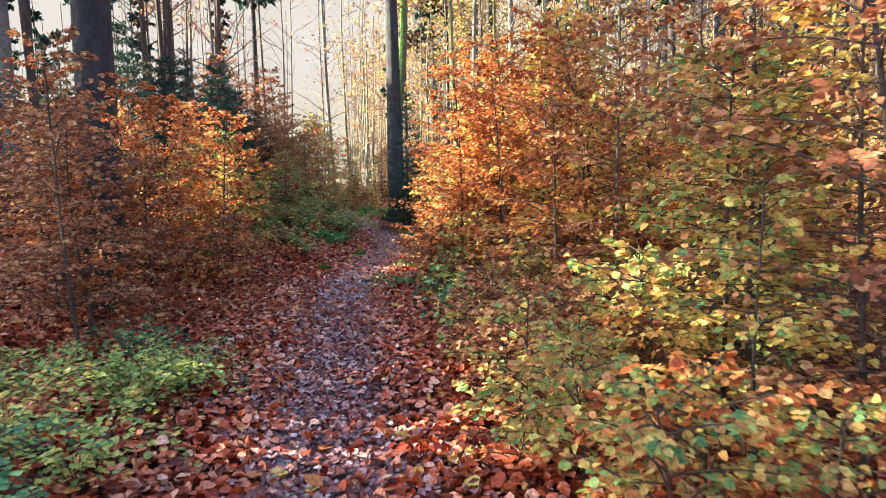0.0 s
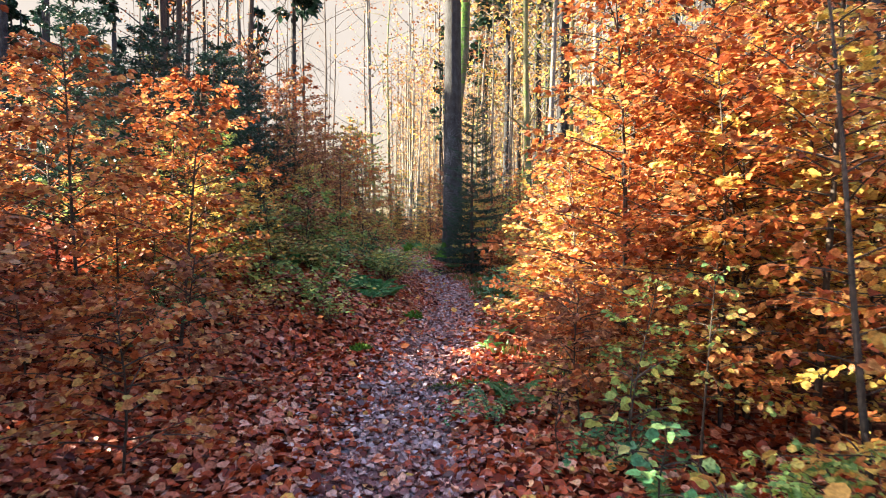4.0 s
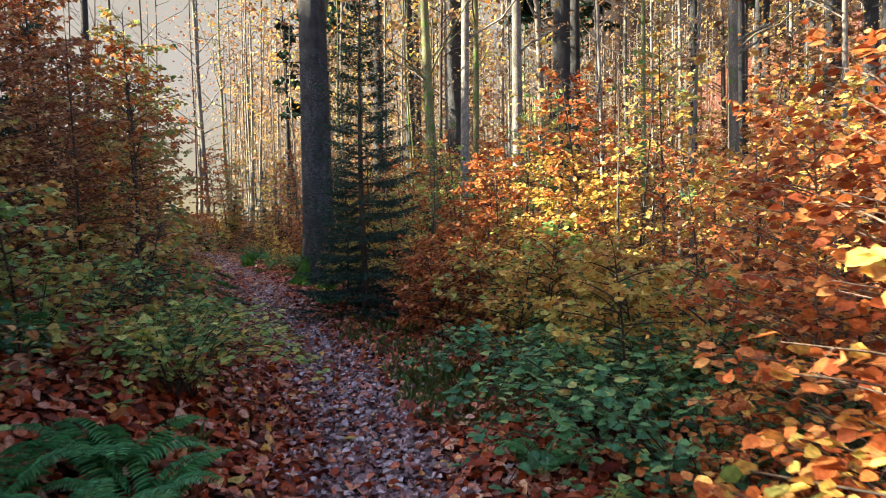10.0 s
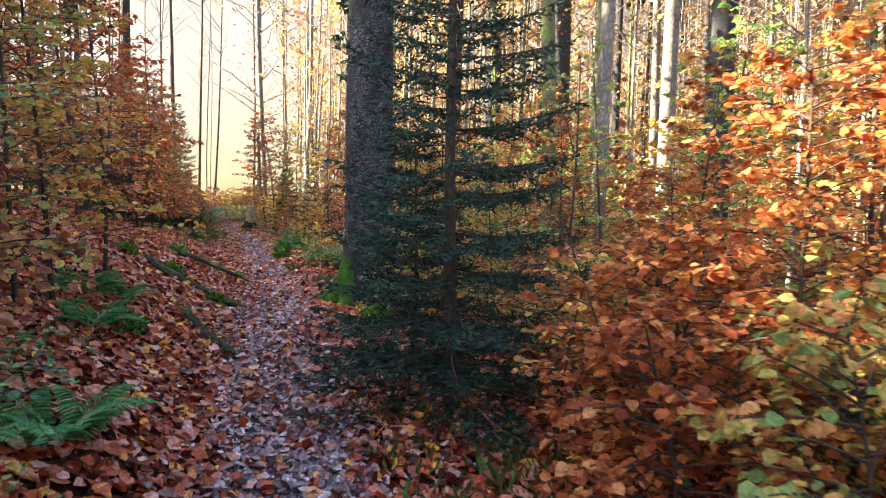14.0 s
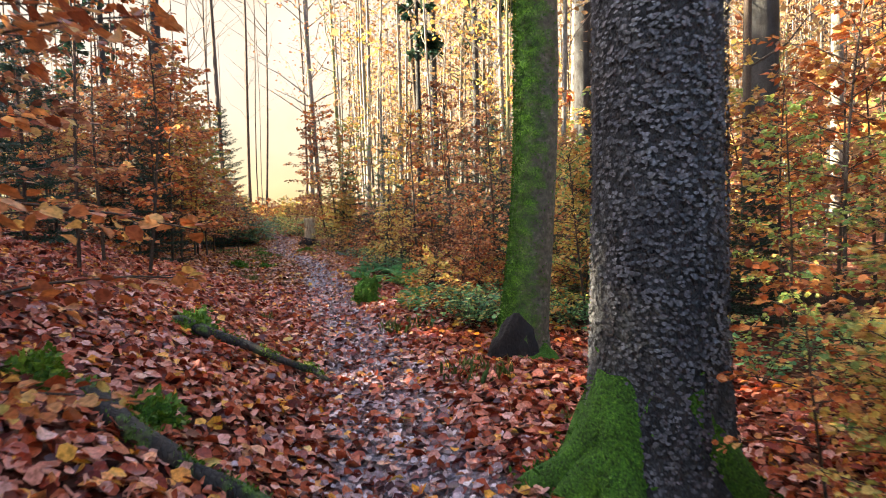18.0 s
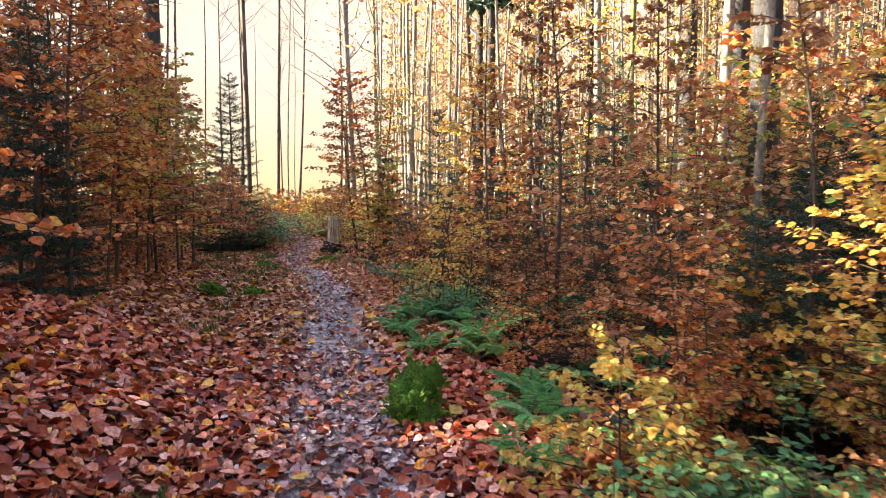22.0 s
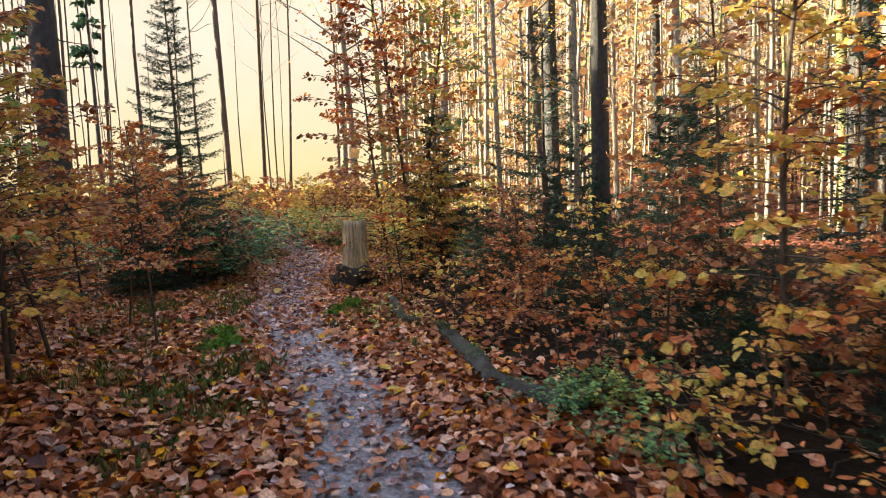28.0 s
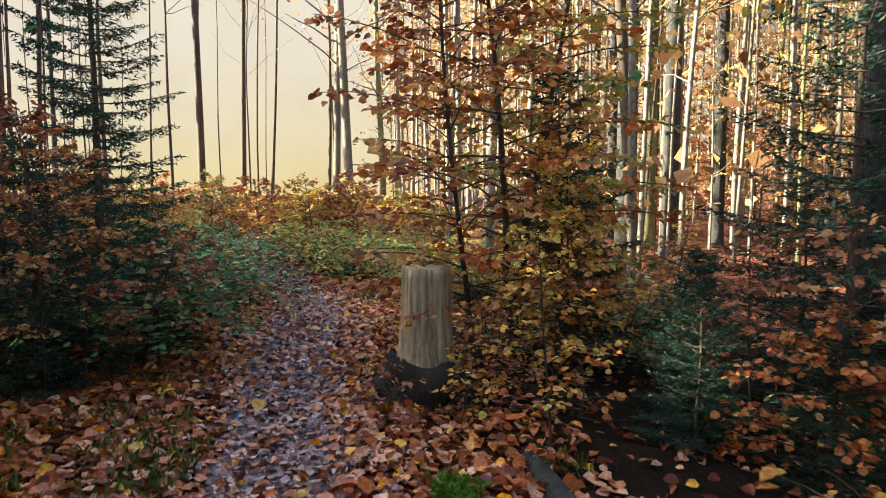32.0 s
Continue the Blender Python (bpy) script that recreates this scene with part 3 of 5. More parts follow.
def fern(x, y, scale=1.0, fronds=6):
    e = thing("fern", x, y, "green fern with arching feathery fronds among fallen leaves", "fern", "ferns", scale, random.uniform(0, 360))
    for i in range(fronds):
        v = i % 4
        blade = kept(("frond", v), lambda: with_material(fern_frond(np.random.default_rng(70 + v), 0.5), LEAF["fern"]))
        part("frond", blade, None, e, at=pose(0, 0, 0.01, 0, random.uniform(-12, 12), i * 360 / fronds + random.uniform(-25, 25)))
    return e


def grass_meshes(seed):
    rng = np.random.default_rng(seed)
    n = 110
    r, a = 0.26 * np.sqrt(rng.random(n)), rng.uniform(0, 6.28, n)
    base = np.c_[r * np.cos(a), r * np.sin(a), 0 * r]
    lean = np.c_[rng.normal(0, 0.5, (n, 2)), np.ones(n)]
    h = rng.uniform(0.05, 0.14, n)
    return leaves_mesh("blades", base, lean, rng.normal(0, 1, (n, 3)) * (1, 1, 0.1), h, rng, 0.05, 0.9)


GRASS = []


def grass(x, y, scale=1.0, variant=0):
    GRASS.append((x, y, scale, variant, random.uniform(0, 360)))


def grass_sheet():
    """All grass beside the path in one mesh."""
    vs, qs, base = [], [], 0
    for x, y, scale, variant, turn in GRASS:
        v, q = kept(("grass", variant), lambda: arrays(grass_meshes(500 + variant)))
        m = np.array(pose(x, y, zat(x, y) - 0.01, 0, 0, turn) @ Matrix.Scale(scale, 4))
        vs.append(v @ m[:3, :3].T + m[:3, 3])
        qs.append(q + base)
        base += len(v)
    tagged(part("grass", quads_mesh("grass", np.concatenate(vs), np.concatenate(qs)), LEAF["grass"]), "thin green grass beside the path", "grass", kind="stuff")


def spruce_meshes(seed, height, spread, whorls, per, needle, first=0.06, dense=1.0):
    """A young spruce: trunk, bare branches, and needled sprays."""
    rng = np.random.default_rng(seed)
    k = np.linspace(0, 1, 12)
    stem = np.c_[0.02 * np.sin(4 * k), 0.02 * np.cos(5 * k) - 0.02, height * k]
    trunk = [(stem, 0.0105 * height * (1 - 0.92 * k) + 0.004)]
    lines, pl, ax, sz, up = [], [], [], [], []
    for i in range(whorls):
        u = first + (0.97 - first) * i / (whorls - 1)
        for j in range(per):
            az = j * 6.28 / per + i * 1.3 + rng.normal(0, 0.25)
            length = spread * (1.05 - u) ** 0.8 * rng.uniform(0.7, 1.1) + 0.05
            out = np.array([math.cos(az), math.sin(az), 0])
            side = np.array([-out[1], out[0], 0])
            s = np.linspace(0, 1, 6)
            line = np.array([0, 0, height * (u + rng.uniform(-0.02, 0.02))]) + length * (s[:, None] * out + np.c_[0 * s, 0 * s, -0.22 * s + 0.18 * s**2 + (0.5 * u) * s])
            lines.append((line, 0.007 * (1 - 0.8 * s) * (0.5 + 0.6 * length) + 0.001))
            m = max(3, int(13 * dense * length / spread + 3))
            for f in np.linspace(0.18, 1.0, m):
                b = np.array([np.interp(f, s, line[:, c]) for c in range(3)])
                for w in (-1, 1):
                    tw = unit(out * 0.8 + w * side * 0.75 + np.array([0, 0, rng.normal(-0.06, 0.08)]))
                    tl = length * 0.42 * (1.08 - f) * rng.uniform(0.7, 1.15) + 0.035
                    cnt = max(5, int(tl / needle * 2.2 * dense))
                    g = rng.uniform(0.05, 1, cnt)[:, None]
                    pl.append(b + tw * tl * g - np.array([0, 0, 0.15]) * tl * g**2)
                    rnd = rng.normal(0, 1, (cnt, 3)) * (1, 1, 0.55)
                    ax.append(tw * 0.55 + unit(rnd) * 0.8)
                    up.append(rng.normal(0, 1, (cnt, 3)))
                    sz.append(needle * rng.uniform(0.7, 1.2, cnt))
    pl, ax, up, sz = (np.concatenate(a) for a in (pl, ax, up, sz))
    axis = unit(ax)
    sd = unit(np.cross(axis, up))
    v = np.stack([pl - sd * sz[:, None] * 0.15, pl + sd * sz[:, None] * 0.15, pl + axis * sz[:, None]], 1).reshape(-1, 3)
    crown = quads_mesh("needles", v, np.arange(len(v)).reshape(-1, 3))
    return trunk_with(trunk, 8, lines), crown


SPRUCES = {"near": (4.3, 1.0, 19, 7, 0.05, 0.05, 1.3), "small": (2.2, 0.75, 12, 6, 0.058, 0.06, 1.1), "thicket": (9.0, 2.0, 15, 6, 0.6, 0.04, 0.8), "mid": (4.5, 1.35, 15, 6, 0.07, 0.05, 0.95)}
SPRUCE_WORDS = {"near": "young spruce with dark green needled branches beside the path", "small": "small dark green spruce sapling", "thicket": "dense spruce added unseen on the bank to block low sun", "mid": "young spruce with dark drooping branches"}


def young_spruce(kind, x, y, scale=1.0, variant=0):
    tm, nm = kept(("spruce", kind, variant), lambda: spruce_meshes(800 + variant + hash_of(kind), *SPRUCES[kind]))
    e = thing("young_spruce", x, y, SPRUCE_WORDS[kind], "spruce", "young spruces", scale, random.uniform(0, 360), (0, 0), 0.03)
    part("trunk", tm, BARK["twig"], e)
    part("needles", nm, LEAF["needle"], e)
    return e


def trunk_line(rng, height, radius, wiggle, flare=1.5, steps=16):
    k = np.linspace(0, 1, steps) ** 1.5
    ph = rng.uniform(0, 6.28, 4)
    x = wiggle * (np.sin(5 * k + ph[0]) - math.sin(ph[0])) + 0.4 * wiggle * np.sin(13 * k + ph[1]) * k
    y = wiggle * (np.sin(4 * k + ph[2]) - math.sin(ph[2])) + 0.4 * wiggle * np.sin(11 * k + ph[3]) * k
    r = radius * (1 - 0.72 * k) * (1 + (flare - 1) * np.exp(-k * height / 0.25))
    return np.c_[x, y, height * k], r


def pole_meshes(seed, height, radius, wiggle, limbs, leaves, low=0.25, leaf=0.13):
    rng = np.random.default_rng(seed)
    line, r = trunk_line(rng, height, radius, wiggle)
    trunk = [(line, r)]
    lines, pl, ax = [], [], []
    for i in range(limbs):
        u = rng.uniform(low, 1.0)
        b = np.array([np.interp(u * height, line[:, 2], line[:, c]) for c in range(3)])
        az, length = rng.uniform(0, 6.28), height * rng.uniform(0.07, 0.16) * (1.2 - 0.5 * u) * (1.9 if u > 0.5 else 1.0)
        s = np.linspace(0, 1, 5)
        out = np.array([math.cos(az), math.sin(az), 0])
        seg = b + length * (s[:, None] * out + np.c_[0 * s, 0 * s, rng.uniform(0.3, 1.1) * s])
        seg[1:] += rng.normal(0, 0.03 * length, (4, 3))
        lines.append((seg, radius * 0.22 * (1 - 0.85 * s) + 0.003))
        n = leaves // limbs
        f = rng.uniform(0.25, 1.05, (n, 1))
        pl.append(b + (seg[-1] - b) * f + rng.normal(0, 0.16, (n, 3)) * length * (1, 1, 0.35))
        ax.append(out + rng.normal(0, 0.8, (n, 3)))
    pl, ax = np.concatenate(pl), np.concatenate(ax)
    crown = leaves_mesh("crown", pl, ax, np.array([0, 0, 1.0]) + rng.normal(0, 0.4, pl.shape), leaf * rng.uniform(0.6, 1.2, len(pl)) * np.where(pl[:, 2] > 0.5 * height, 1.9, 1.0), rng, 1.0, 0.2)
    return trunk_with(trunk, 9, lines), crown


POLES = {  # height, trunk radius, bends, limbs, leaves
    "thin": (13.0, 0.045, 0.10, 16, 320),
    "pole": (16.0, 0.075, 0.12, 18, 380),
    "beech": (19.0, 0.13, 0.12, 20, 440),
    "bare": (17.0, 0.085, 0.09, 12, 60),
}
POLE_WORDS = {"thin": "thin beech pole with few leaves", "pole": "slender smooth beech with autumn leaves", "beech": "grown smooth beech with brown leaves", "bare": "bare slender beech by the bright clearing"}
BARK_WORDS = {"beech": "", "pale": ", pale bark", "green": ", algae-green trunk", "twig": ", dark bark"}


def beech_tree(kind, x, y, bark="beech", hue="brown", scale=1.0, variant=0, lean=None, turn=None):
    tm, cm = kept(("pole", kind, variant), lambda: pole_meshes(1500 + 17 * variant + hash_of(kind), *POLES[kind], low=0.55 if kind == "bare" else 0.22, leaf=0.05 if kind == "bare" else 0.1))
    tm = kept(("pole", kind, variant, "t", bark), lambda: with_material(tm, BARK[bark]))
    cm = kept(("pole", kind, variant, hue), lambda: with_material(cm, LEAF[hue]))
    e = thing("beech_tree", x, y, POLE_WORDS[kind] + BARK_WORDS[bark], "tree", "beech trees", scale, random.uniform(0, 360) if turn is None else turn,
              (random.gauss(0, 0.7), random.gauss(0, 0.7)) if lean is None else lean, 0.05)
    part("trunk", tm, None, e)
    part("crown", cm, None, e)
    return e


def big_spruce_meshes(seed, height, radius):
    rng = np.random.default_rng(seed)
    line, r = trunk_line(rng, height, radius, 0.03, 1.45, 22)
    lines, pl, ax = [], [], []
    for i in range(56):
        u = rng.uniform(0.14, 1.0)
        live = u > 0.58
        az = rng.uniform(0, 6.28)
        length = (2.6 * (1.08 - u) + 0.3) if live else rng.uniform(0.15, 0.9)
        out = np.array([math.cos(az), math.sin(az), 0])
        s = np.linspace(0, 1, 5)
        b = np.array([line[-1, 0] * u, line[-1, 1] * u, height * u])
        seg = b + length * (s[:, None] * out + np.c_[0 * s, 0 * s, -0.25 * s + 0.12 * s**2])
        lines.append((seg, (0.022 if live else 0.012) * (1 - 0.85 * s) + 0.003))
        if live:
            n = 34
            f = rng.uniform(0.15, 1.05, (n, 1))
            pl.append(b + (seg[-1] - b) * f + rng.normal(0, 0.12, (n, 3)) * length * (1, 1, 0.3))
            ax.append(out + rng.normal(0, 0.6, (n, 3)) - (0, 0, 0.5))
    pl, ax = np.concatenate(pl), np.concatenate(ax)
    crown = leaves_mesh("crown", pl, ax, np.array([0, 0, 1.0]) + rng.normal(0, 0.3, pl.shape), 0.55 * rng.uniform(0.6, 1.2, len(pl)), rng, 0.8, 0.3)
    return trunk_with([(line, r)], 14, lines), crown


def spruce_tree(x, y, radius=0.28, variant=0, bark="spruce", lean=(0, 0)):
    tm, cm = kept(("bigspruce", variant), lambda: big_spruce_meshes(2100 + variant, 25.0, 0.28))
    tm = kept(("bigspruce", variant, bark), lambda: with_material(tm, BARK[bark]))
    e = thing("spruce_tree", x, y, "tall spruce with a straight grey scaly trunk", "tree", "tall spruces", radius / 0.28, random.uniform(0, 360), lean, 0.06)
    part("trunk", tm, None, e)
    part("crown", cm, LEAF["needle"], e)
    return e


# ---- distance: glowing backdrop painted as bright haze over the clearing ----
def backdrop():
    m, t, p, out = material("glowing_haze")
    co = t.nodes.new("ShaderNodeTexCoord").outputs["Object"]
    sp = t.nodes.new("ShaderNodeSeparateXYZ")
    t.links.new(co, sp.inputs[0])
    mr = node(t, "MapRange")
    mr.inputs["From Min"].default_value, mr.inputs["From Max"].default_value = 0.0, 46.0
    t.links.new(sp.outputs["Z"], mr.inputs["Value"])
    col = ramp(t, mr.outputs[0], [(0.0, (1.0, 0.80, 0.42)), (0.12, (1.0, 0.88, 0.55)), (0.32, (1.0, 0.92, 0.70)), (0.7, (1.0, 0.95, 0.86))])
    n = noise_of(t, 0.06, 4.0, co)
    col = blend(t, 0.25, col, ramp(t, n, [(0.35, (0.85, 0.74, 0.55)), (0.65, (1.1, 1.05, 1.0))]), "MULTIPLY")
    side = node(t, "MapRange")
    side.inputs["From Min"].default_value, side.inputs["From Max"].default_value = 35.0, 75.0
    t.links.new(sp.outputs["X"], side.inputs["Value"])
    streak = node(t, "Mapping", Scale=(1.0, 1.0, 0.02))
    t.links.new(co, streak.inputs["Vector"])
    wood = ramp(t, noise_of(t, 0.7, 3.0, streak.outputs[0]), [(0.35, (0.10, 0.065, 0.055)), (0.65, (0.36, 0.25, 0.17))])
    col = blend(t, side.outputs[0], col, wood)
    # emission stands in for the hazy light beyond the trees
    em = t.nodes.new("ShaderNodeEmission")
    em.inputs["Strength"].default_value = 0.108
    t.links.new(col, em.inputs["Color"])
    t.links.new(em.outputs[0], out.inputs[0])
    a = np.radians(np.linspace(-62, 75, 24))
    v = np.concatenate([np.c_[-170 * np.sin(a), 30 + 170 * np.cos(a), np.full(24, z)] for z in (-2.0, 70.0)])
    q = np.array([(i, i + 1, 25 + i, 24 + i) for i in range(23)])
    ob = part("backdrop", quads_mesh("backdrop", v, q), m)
    tagged(ob, "glowing backdrop painted as yellow haze of a sunlit clearing, brown wood beside it", "backdrop", kind="structure")


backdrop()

# ---- the trees that stand out ----
R = random.Random(5)
near_spruce = spruce_tree(-1.67, 25.13, 0.29, 0)
spruce_tree(-4.22, 8.5, 0.25, 1)
spruce_tree(-3.2, 44.5, 0.12, 2)
spruce_tree(2.5, 33.0, 0.29, 1)
spruce_tree(4.5, 29.1, 0.27, 2)
spruce_tree(-12.1, 45.8, 0.25, 2)
spruce_tree(-15.0, 48.0, 0.16, 1)
spruce_tree(2.2, 42.0, 0.26, 1)
spruce_tree(0.3, 36.0, 0.2, 0)


def mossy_bark():
    """Grey beech bark with moss on the side of the path and fine cracks."""
    m, t, p, out = material("beech_bark_with_moss")
    co = t.nodes.new("ShaderNodeTexCoord").outputs["Object"]
    sp = t.nodes.new("ShaderNodeSeparateXYZ")
    t.links.new(co, sp.inputs[0])
    mp = node(t, "Mapping", Scale=(1.0, 1.0, 1.5))
    t.links.new(co, mp.inputs["Vector"])
    spot = noise_of(t, 5.0, 7.0, mp.outputs[0], 0.7)
    side = node(t, "Math")
    side.operation = "MULTIPLY_ADD"
    t.links.new(sp.outputs["X"], side.inputs[0])
    side.inputs[1].default_value = -1.05
    t.links.new(spot, side.inputs[2])
    mask = ramp(t, side.outputs[0], [(0.36, (0, 0, 0)), (0.47, (0.6, 0.6, 0.6)), (0.66, (1, 1, 1))])
    fine = noise_of(t, 80.0, 4.0, co)
    moss = ramp(t, fine, [(0.3, (0.010, 0.036, 0.004)), (0.55, (0.062, 0.20, 0.012)), (0.75, (0.17, 0.38, 0.03))])
    moss = blend(t, 1.0, moss, ramp(t, noise_of(t, 6.0, 4.0, mp.outputs[0]), [(0.38, (0.42, 0.46, 0.38)), (0.6, (1.7, 1.65, 1.3))]), "MULTIPLY")
    n = noise_of(t, 22.0, 6.0, co)
    bark = ramp(t, n, [(0.3, (0.06, 0.065, 0.05)), (0.6, (0.17, 0.17, 0.13)), (0.75, (0.34, 0.34, 0.29))])
    t.links.new(blend(t, mask, bark, moss), p.inputs["Base Color"])
    p.inputs["Roughness"].default_value = 0.9
    h = node(t, "Math")
    h.operation = "ADD"
    t.links.new(fine, h.inputs[0])
    t.links.new(mask, h.inputs[1])
    bump_of(t, h.outputs[0], 1.0, 0.018, p)
    return m


# near-black: wet bark of the beech hollow, and shade under the stump
DARK = bark_material("wet_bark_and_shade", (0.006, 0.006, 0.007), (0.025, 0.024, 0.026), 0.0, 0.6, 0.01)


def lump_mesh(name, seed, rx, ry, rz, rough, level=3):
    """An uneven mound."""
    b = bmesh.new()
    bmesh.ops.create_icosphere(b, subdivisions=level, radius=1.0)
    for v in b.verts:
        n = noise.fractal(v.co * 1.7 + Vector((seed * 3.1, seed, 0)), 1.0, 2.0, 4)
        v.co *= 1 + rough * n
        v.co = Vector((v.co.x * rx, v.co.y * ry, v.co.z * rz))
    me = bpy.data.meshes.new(name)
    b.to_mesh(me)
    b.free()
    me.shade_smooth()
    return me


def mossy_beech():
    e = thing("beech_tree", -1.95, 28.1, "leaning beech with bright green moss up its trunk", "tree", "beech trees", 1.0, 0, (0, 3.7), 0.08)
    k = np.linspace(0, 1, 40) ** 1.4
    z = 20 * k
    sides = 28
    ang = np.linspace(0, 2 * np.pi, sides, endpoint=False)
    r = 0.195 * (1 - 0.6 * k) + 0.10 * np.exp(-z / 0.22) + 0.004 * np.sin(3 * z)
    wob = 1 + 0.05 * np.sin(3 * ang[None] + 0.8 * z[:, None]) + 0.13 * np.exp(-z / 0.25)[:, None] * np.sin(4 * ang[None] + 1)
    v = np.stack([r[:, None] * wob * np.cos(ang) + (0.05 * np.sin(1.1 * z))[:, None], r[:, None] * wob * np.sin(ang), np.repeat(z[:, None], sides, 1)], -1).reshape(-1, 3)
    q = np.array([(i * sides + j, i * sides + (j + 1) % sides, (i + 1) * sides + (j + 1) % sides, (i + 1) * sides + j) for i in range(39) for j in range(sides)])
    part("trunk", quads_mesh("trunk", v, q, True), mossy_bark(), e)
    rng = np.random.default_rng(12)
    m = 8000
    zz = rng.uniform(0.05, 4.2, m)
    aa = rng.normal(math.pi + 0.25, 0.85, m)
    rr = np.interp(zz, z, r)
    out = np.c_[np.cos(aa), np.sin(aa), 0 * aa]
    spot = out * rr[:, None] + np.c_[0.05 * np.sin(1.1 * zz), 0 * zz, zz]
    fuzz = leaves_mesh("moss_tuft", spot, out + rng.normal(0, 0.6, (m, 3)), rng.normal(0, 1, (m, 3)), rng.uniform(0.012, 0.03, m), rng, 0.6, 0.3)
    tagged(part("moss_tuft", fuzz, MOSS, e, "soft green moss"), kind="stuff")
    for i, (hx, rx, rz, tilt) in enumerate(((-0.13, 0.16, 0.42, 8), (-0.21, 0.13, 0.30, 18), (0.0, 0.15, 0.30, 2))):
        part("hollow", lump_mesh("hollow", 3 + i, rx, 0.06, rz, 0.4), DARK, e, "black wet hollow at the foot", pose(hx, -0.225 + 0.3 * abs(hx + 0.03), 0.03, 0, tilt, -14 - 90 * (hx + 0.05)))
    part("root", lump_mesh("root", 5, 0.2, 0.24, 0.16, 0.3), MOSS, e, "moss-covered root", pose(0.14, -0.12, 0.04))
    cm = kept(("pole", "beech", 1), lambda: pole_meshes(1500 + 17 + hash_of("beech"), *POLES["beech"]))[1]
    part("crown", with_material(cm, LEAF["brown"]), None, e)


mossy_beech()


def dress_spruce(e):
    """Flaky bark scales and mossy root flares for the spruce at the path."""
    rng = np.random.default_rng(9)
    n = 15000
    z = rng.uniform(0.12, 4.2, n)
    a = rng.uniform(0, 2 * np.pi, n)
    k = (z / 25.0)
    r = 0.28 * (1 - 0.72 * k) * (1 + 0.45 * np.exp(-z / 0.25)) + 0.001
    out = np.c_[np.cos(a), np.sin(a), 0 * a]
    tang = np.c_[-np.sin(a), np.cos(a), 0 * a]
    axis = np.c_[0 * a, 0 * a, -np.ones(n)] + tang * rng.normal(0, 0.3, (n, 1)) + out * rng.uniform(0.1, 0.75, (n, 1))
    place = out * (r + 0.004)[:, None] + np.c_[0 * a, 0 * a, z]
    scales = leaves_mesh("bark_flake", place, axis, out + rng.normal(0, 0.12, (n, 3)), rng.uniform(0.010, 0.020, n), rng, 1.9, 0.3)
    tagged(part("bark_flake", scales, bark_material("bark_scale", (0.04, 0.046, 0.055), (0.22, 0.245, 0.28), 0.0, 0.8, 0.004), e), kind="stuff")
    for i, (az, length) in enumerate(((195, 0.45), (228, 0.6), (262, 0.5), (160, 0.4), (305, 0.5), (20, 0.4))):
        s = np.linspace(0, 1, 10)
        x = 0.12 + length * s
        bend = 0.12 * np.sin(2.5 * s + i)
        line = np.c_[x * math.cos(radians(az)) - bend * math.sin(radians(az)), x * math.sin(radians(az)) + bend * math.cos(radians(az)), 0.5 * (1 - s) ** 2.2 - 0.05 * s]
        rad = (0.15 - 0.10 * s) * (1 + 0.15 * np.sin(8 * s + 2 * i))
        root = part("root", tube_mesh("root", [(line, rad)], 12), MOSS, e, "root flare covered in green moss")
        pick = rng.integers(0, 10, 420)
        way = unit(rng.normal(0, 1, (420, 3)) + (0, 0, 0.4))
        fuzz = leaves_mesh("moss_tuft", line[pick] + way * rad[pick, None] * 0.97 + rng.normal(0, 0.015, (420, 3)), way + rng.normal(0, 0.5, (420, 3)), rng.normal(0, 1, (420, 3)), rng.uniform(0.015, 0.04, 420), rng, 0.5, 0.3)
        tagged(part("moss_tuft", fuzz, MOSS, root), kind="stuff")


dress_spruce(near_spruce)
for x, y, kind, bark, s in ((-0.43, 60.1, "beech", "green", 1.6), (-16.4, 72, "bare", "twig", 1.6), (-20.7, 94, "bare", "twig", 1.7), (-12.2, 73.7, "beech", "beech", 1.5), (-11.1, 71, "beech", "beech", 1.7), (-9.8, 73.7, "beech", "green", 1.3),
                            (-17.3, 69, "bare", "twig", 2.0), (-26, 93, "bare", "twig", 1.8), (-23, 80, "bare", "twig", 1.2), (-19.5, 84, "bare", "twig", 0.9), (-14.5, 88, "bare", "twig", 1.0)):
    beech_tree(kind, x, y, bark, "brown", s, int(abs(x)) % 3)


# ---- young growth along the path ----
def clear(x, y, room):
    d = x - way_x(y)
    if (30.2 < y < 33.6 or 38.4 < y < 43.4) and 0 < d < 2.6 and room > 0.7:
        return False
    return abs(d) > room and all((x - a) ** 2 + (y - b) ** 2 > 0.3 for a, b in ((-1.7, 25.13), (-1.9, 28.1), (-1.03, 21.2), (-6.72, 43.6)))


FAR = []


def starved(x, y):
    """Under the dark spruces beside the log only one bush in three has grown."""
    return 38.3 < y < 43.0 and 1.5 < x - way_x(y) < 5.5 and int(x * 40) % 3 > 0


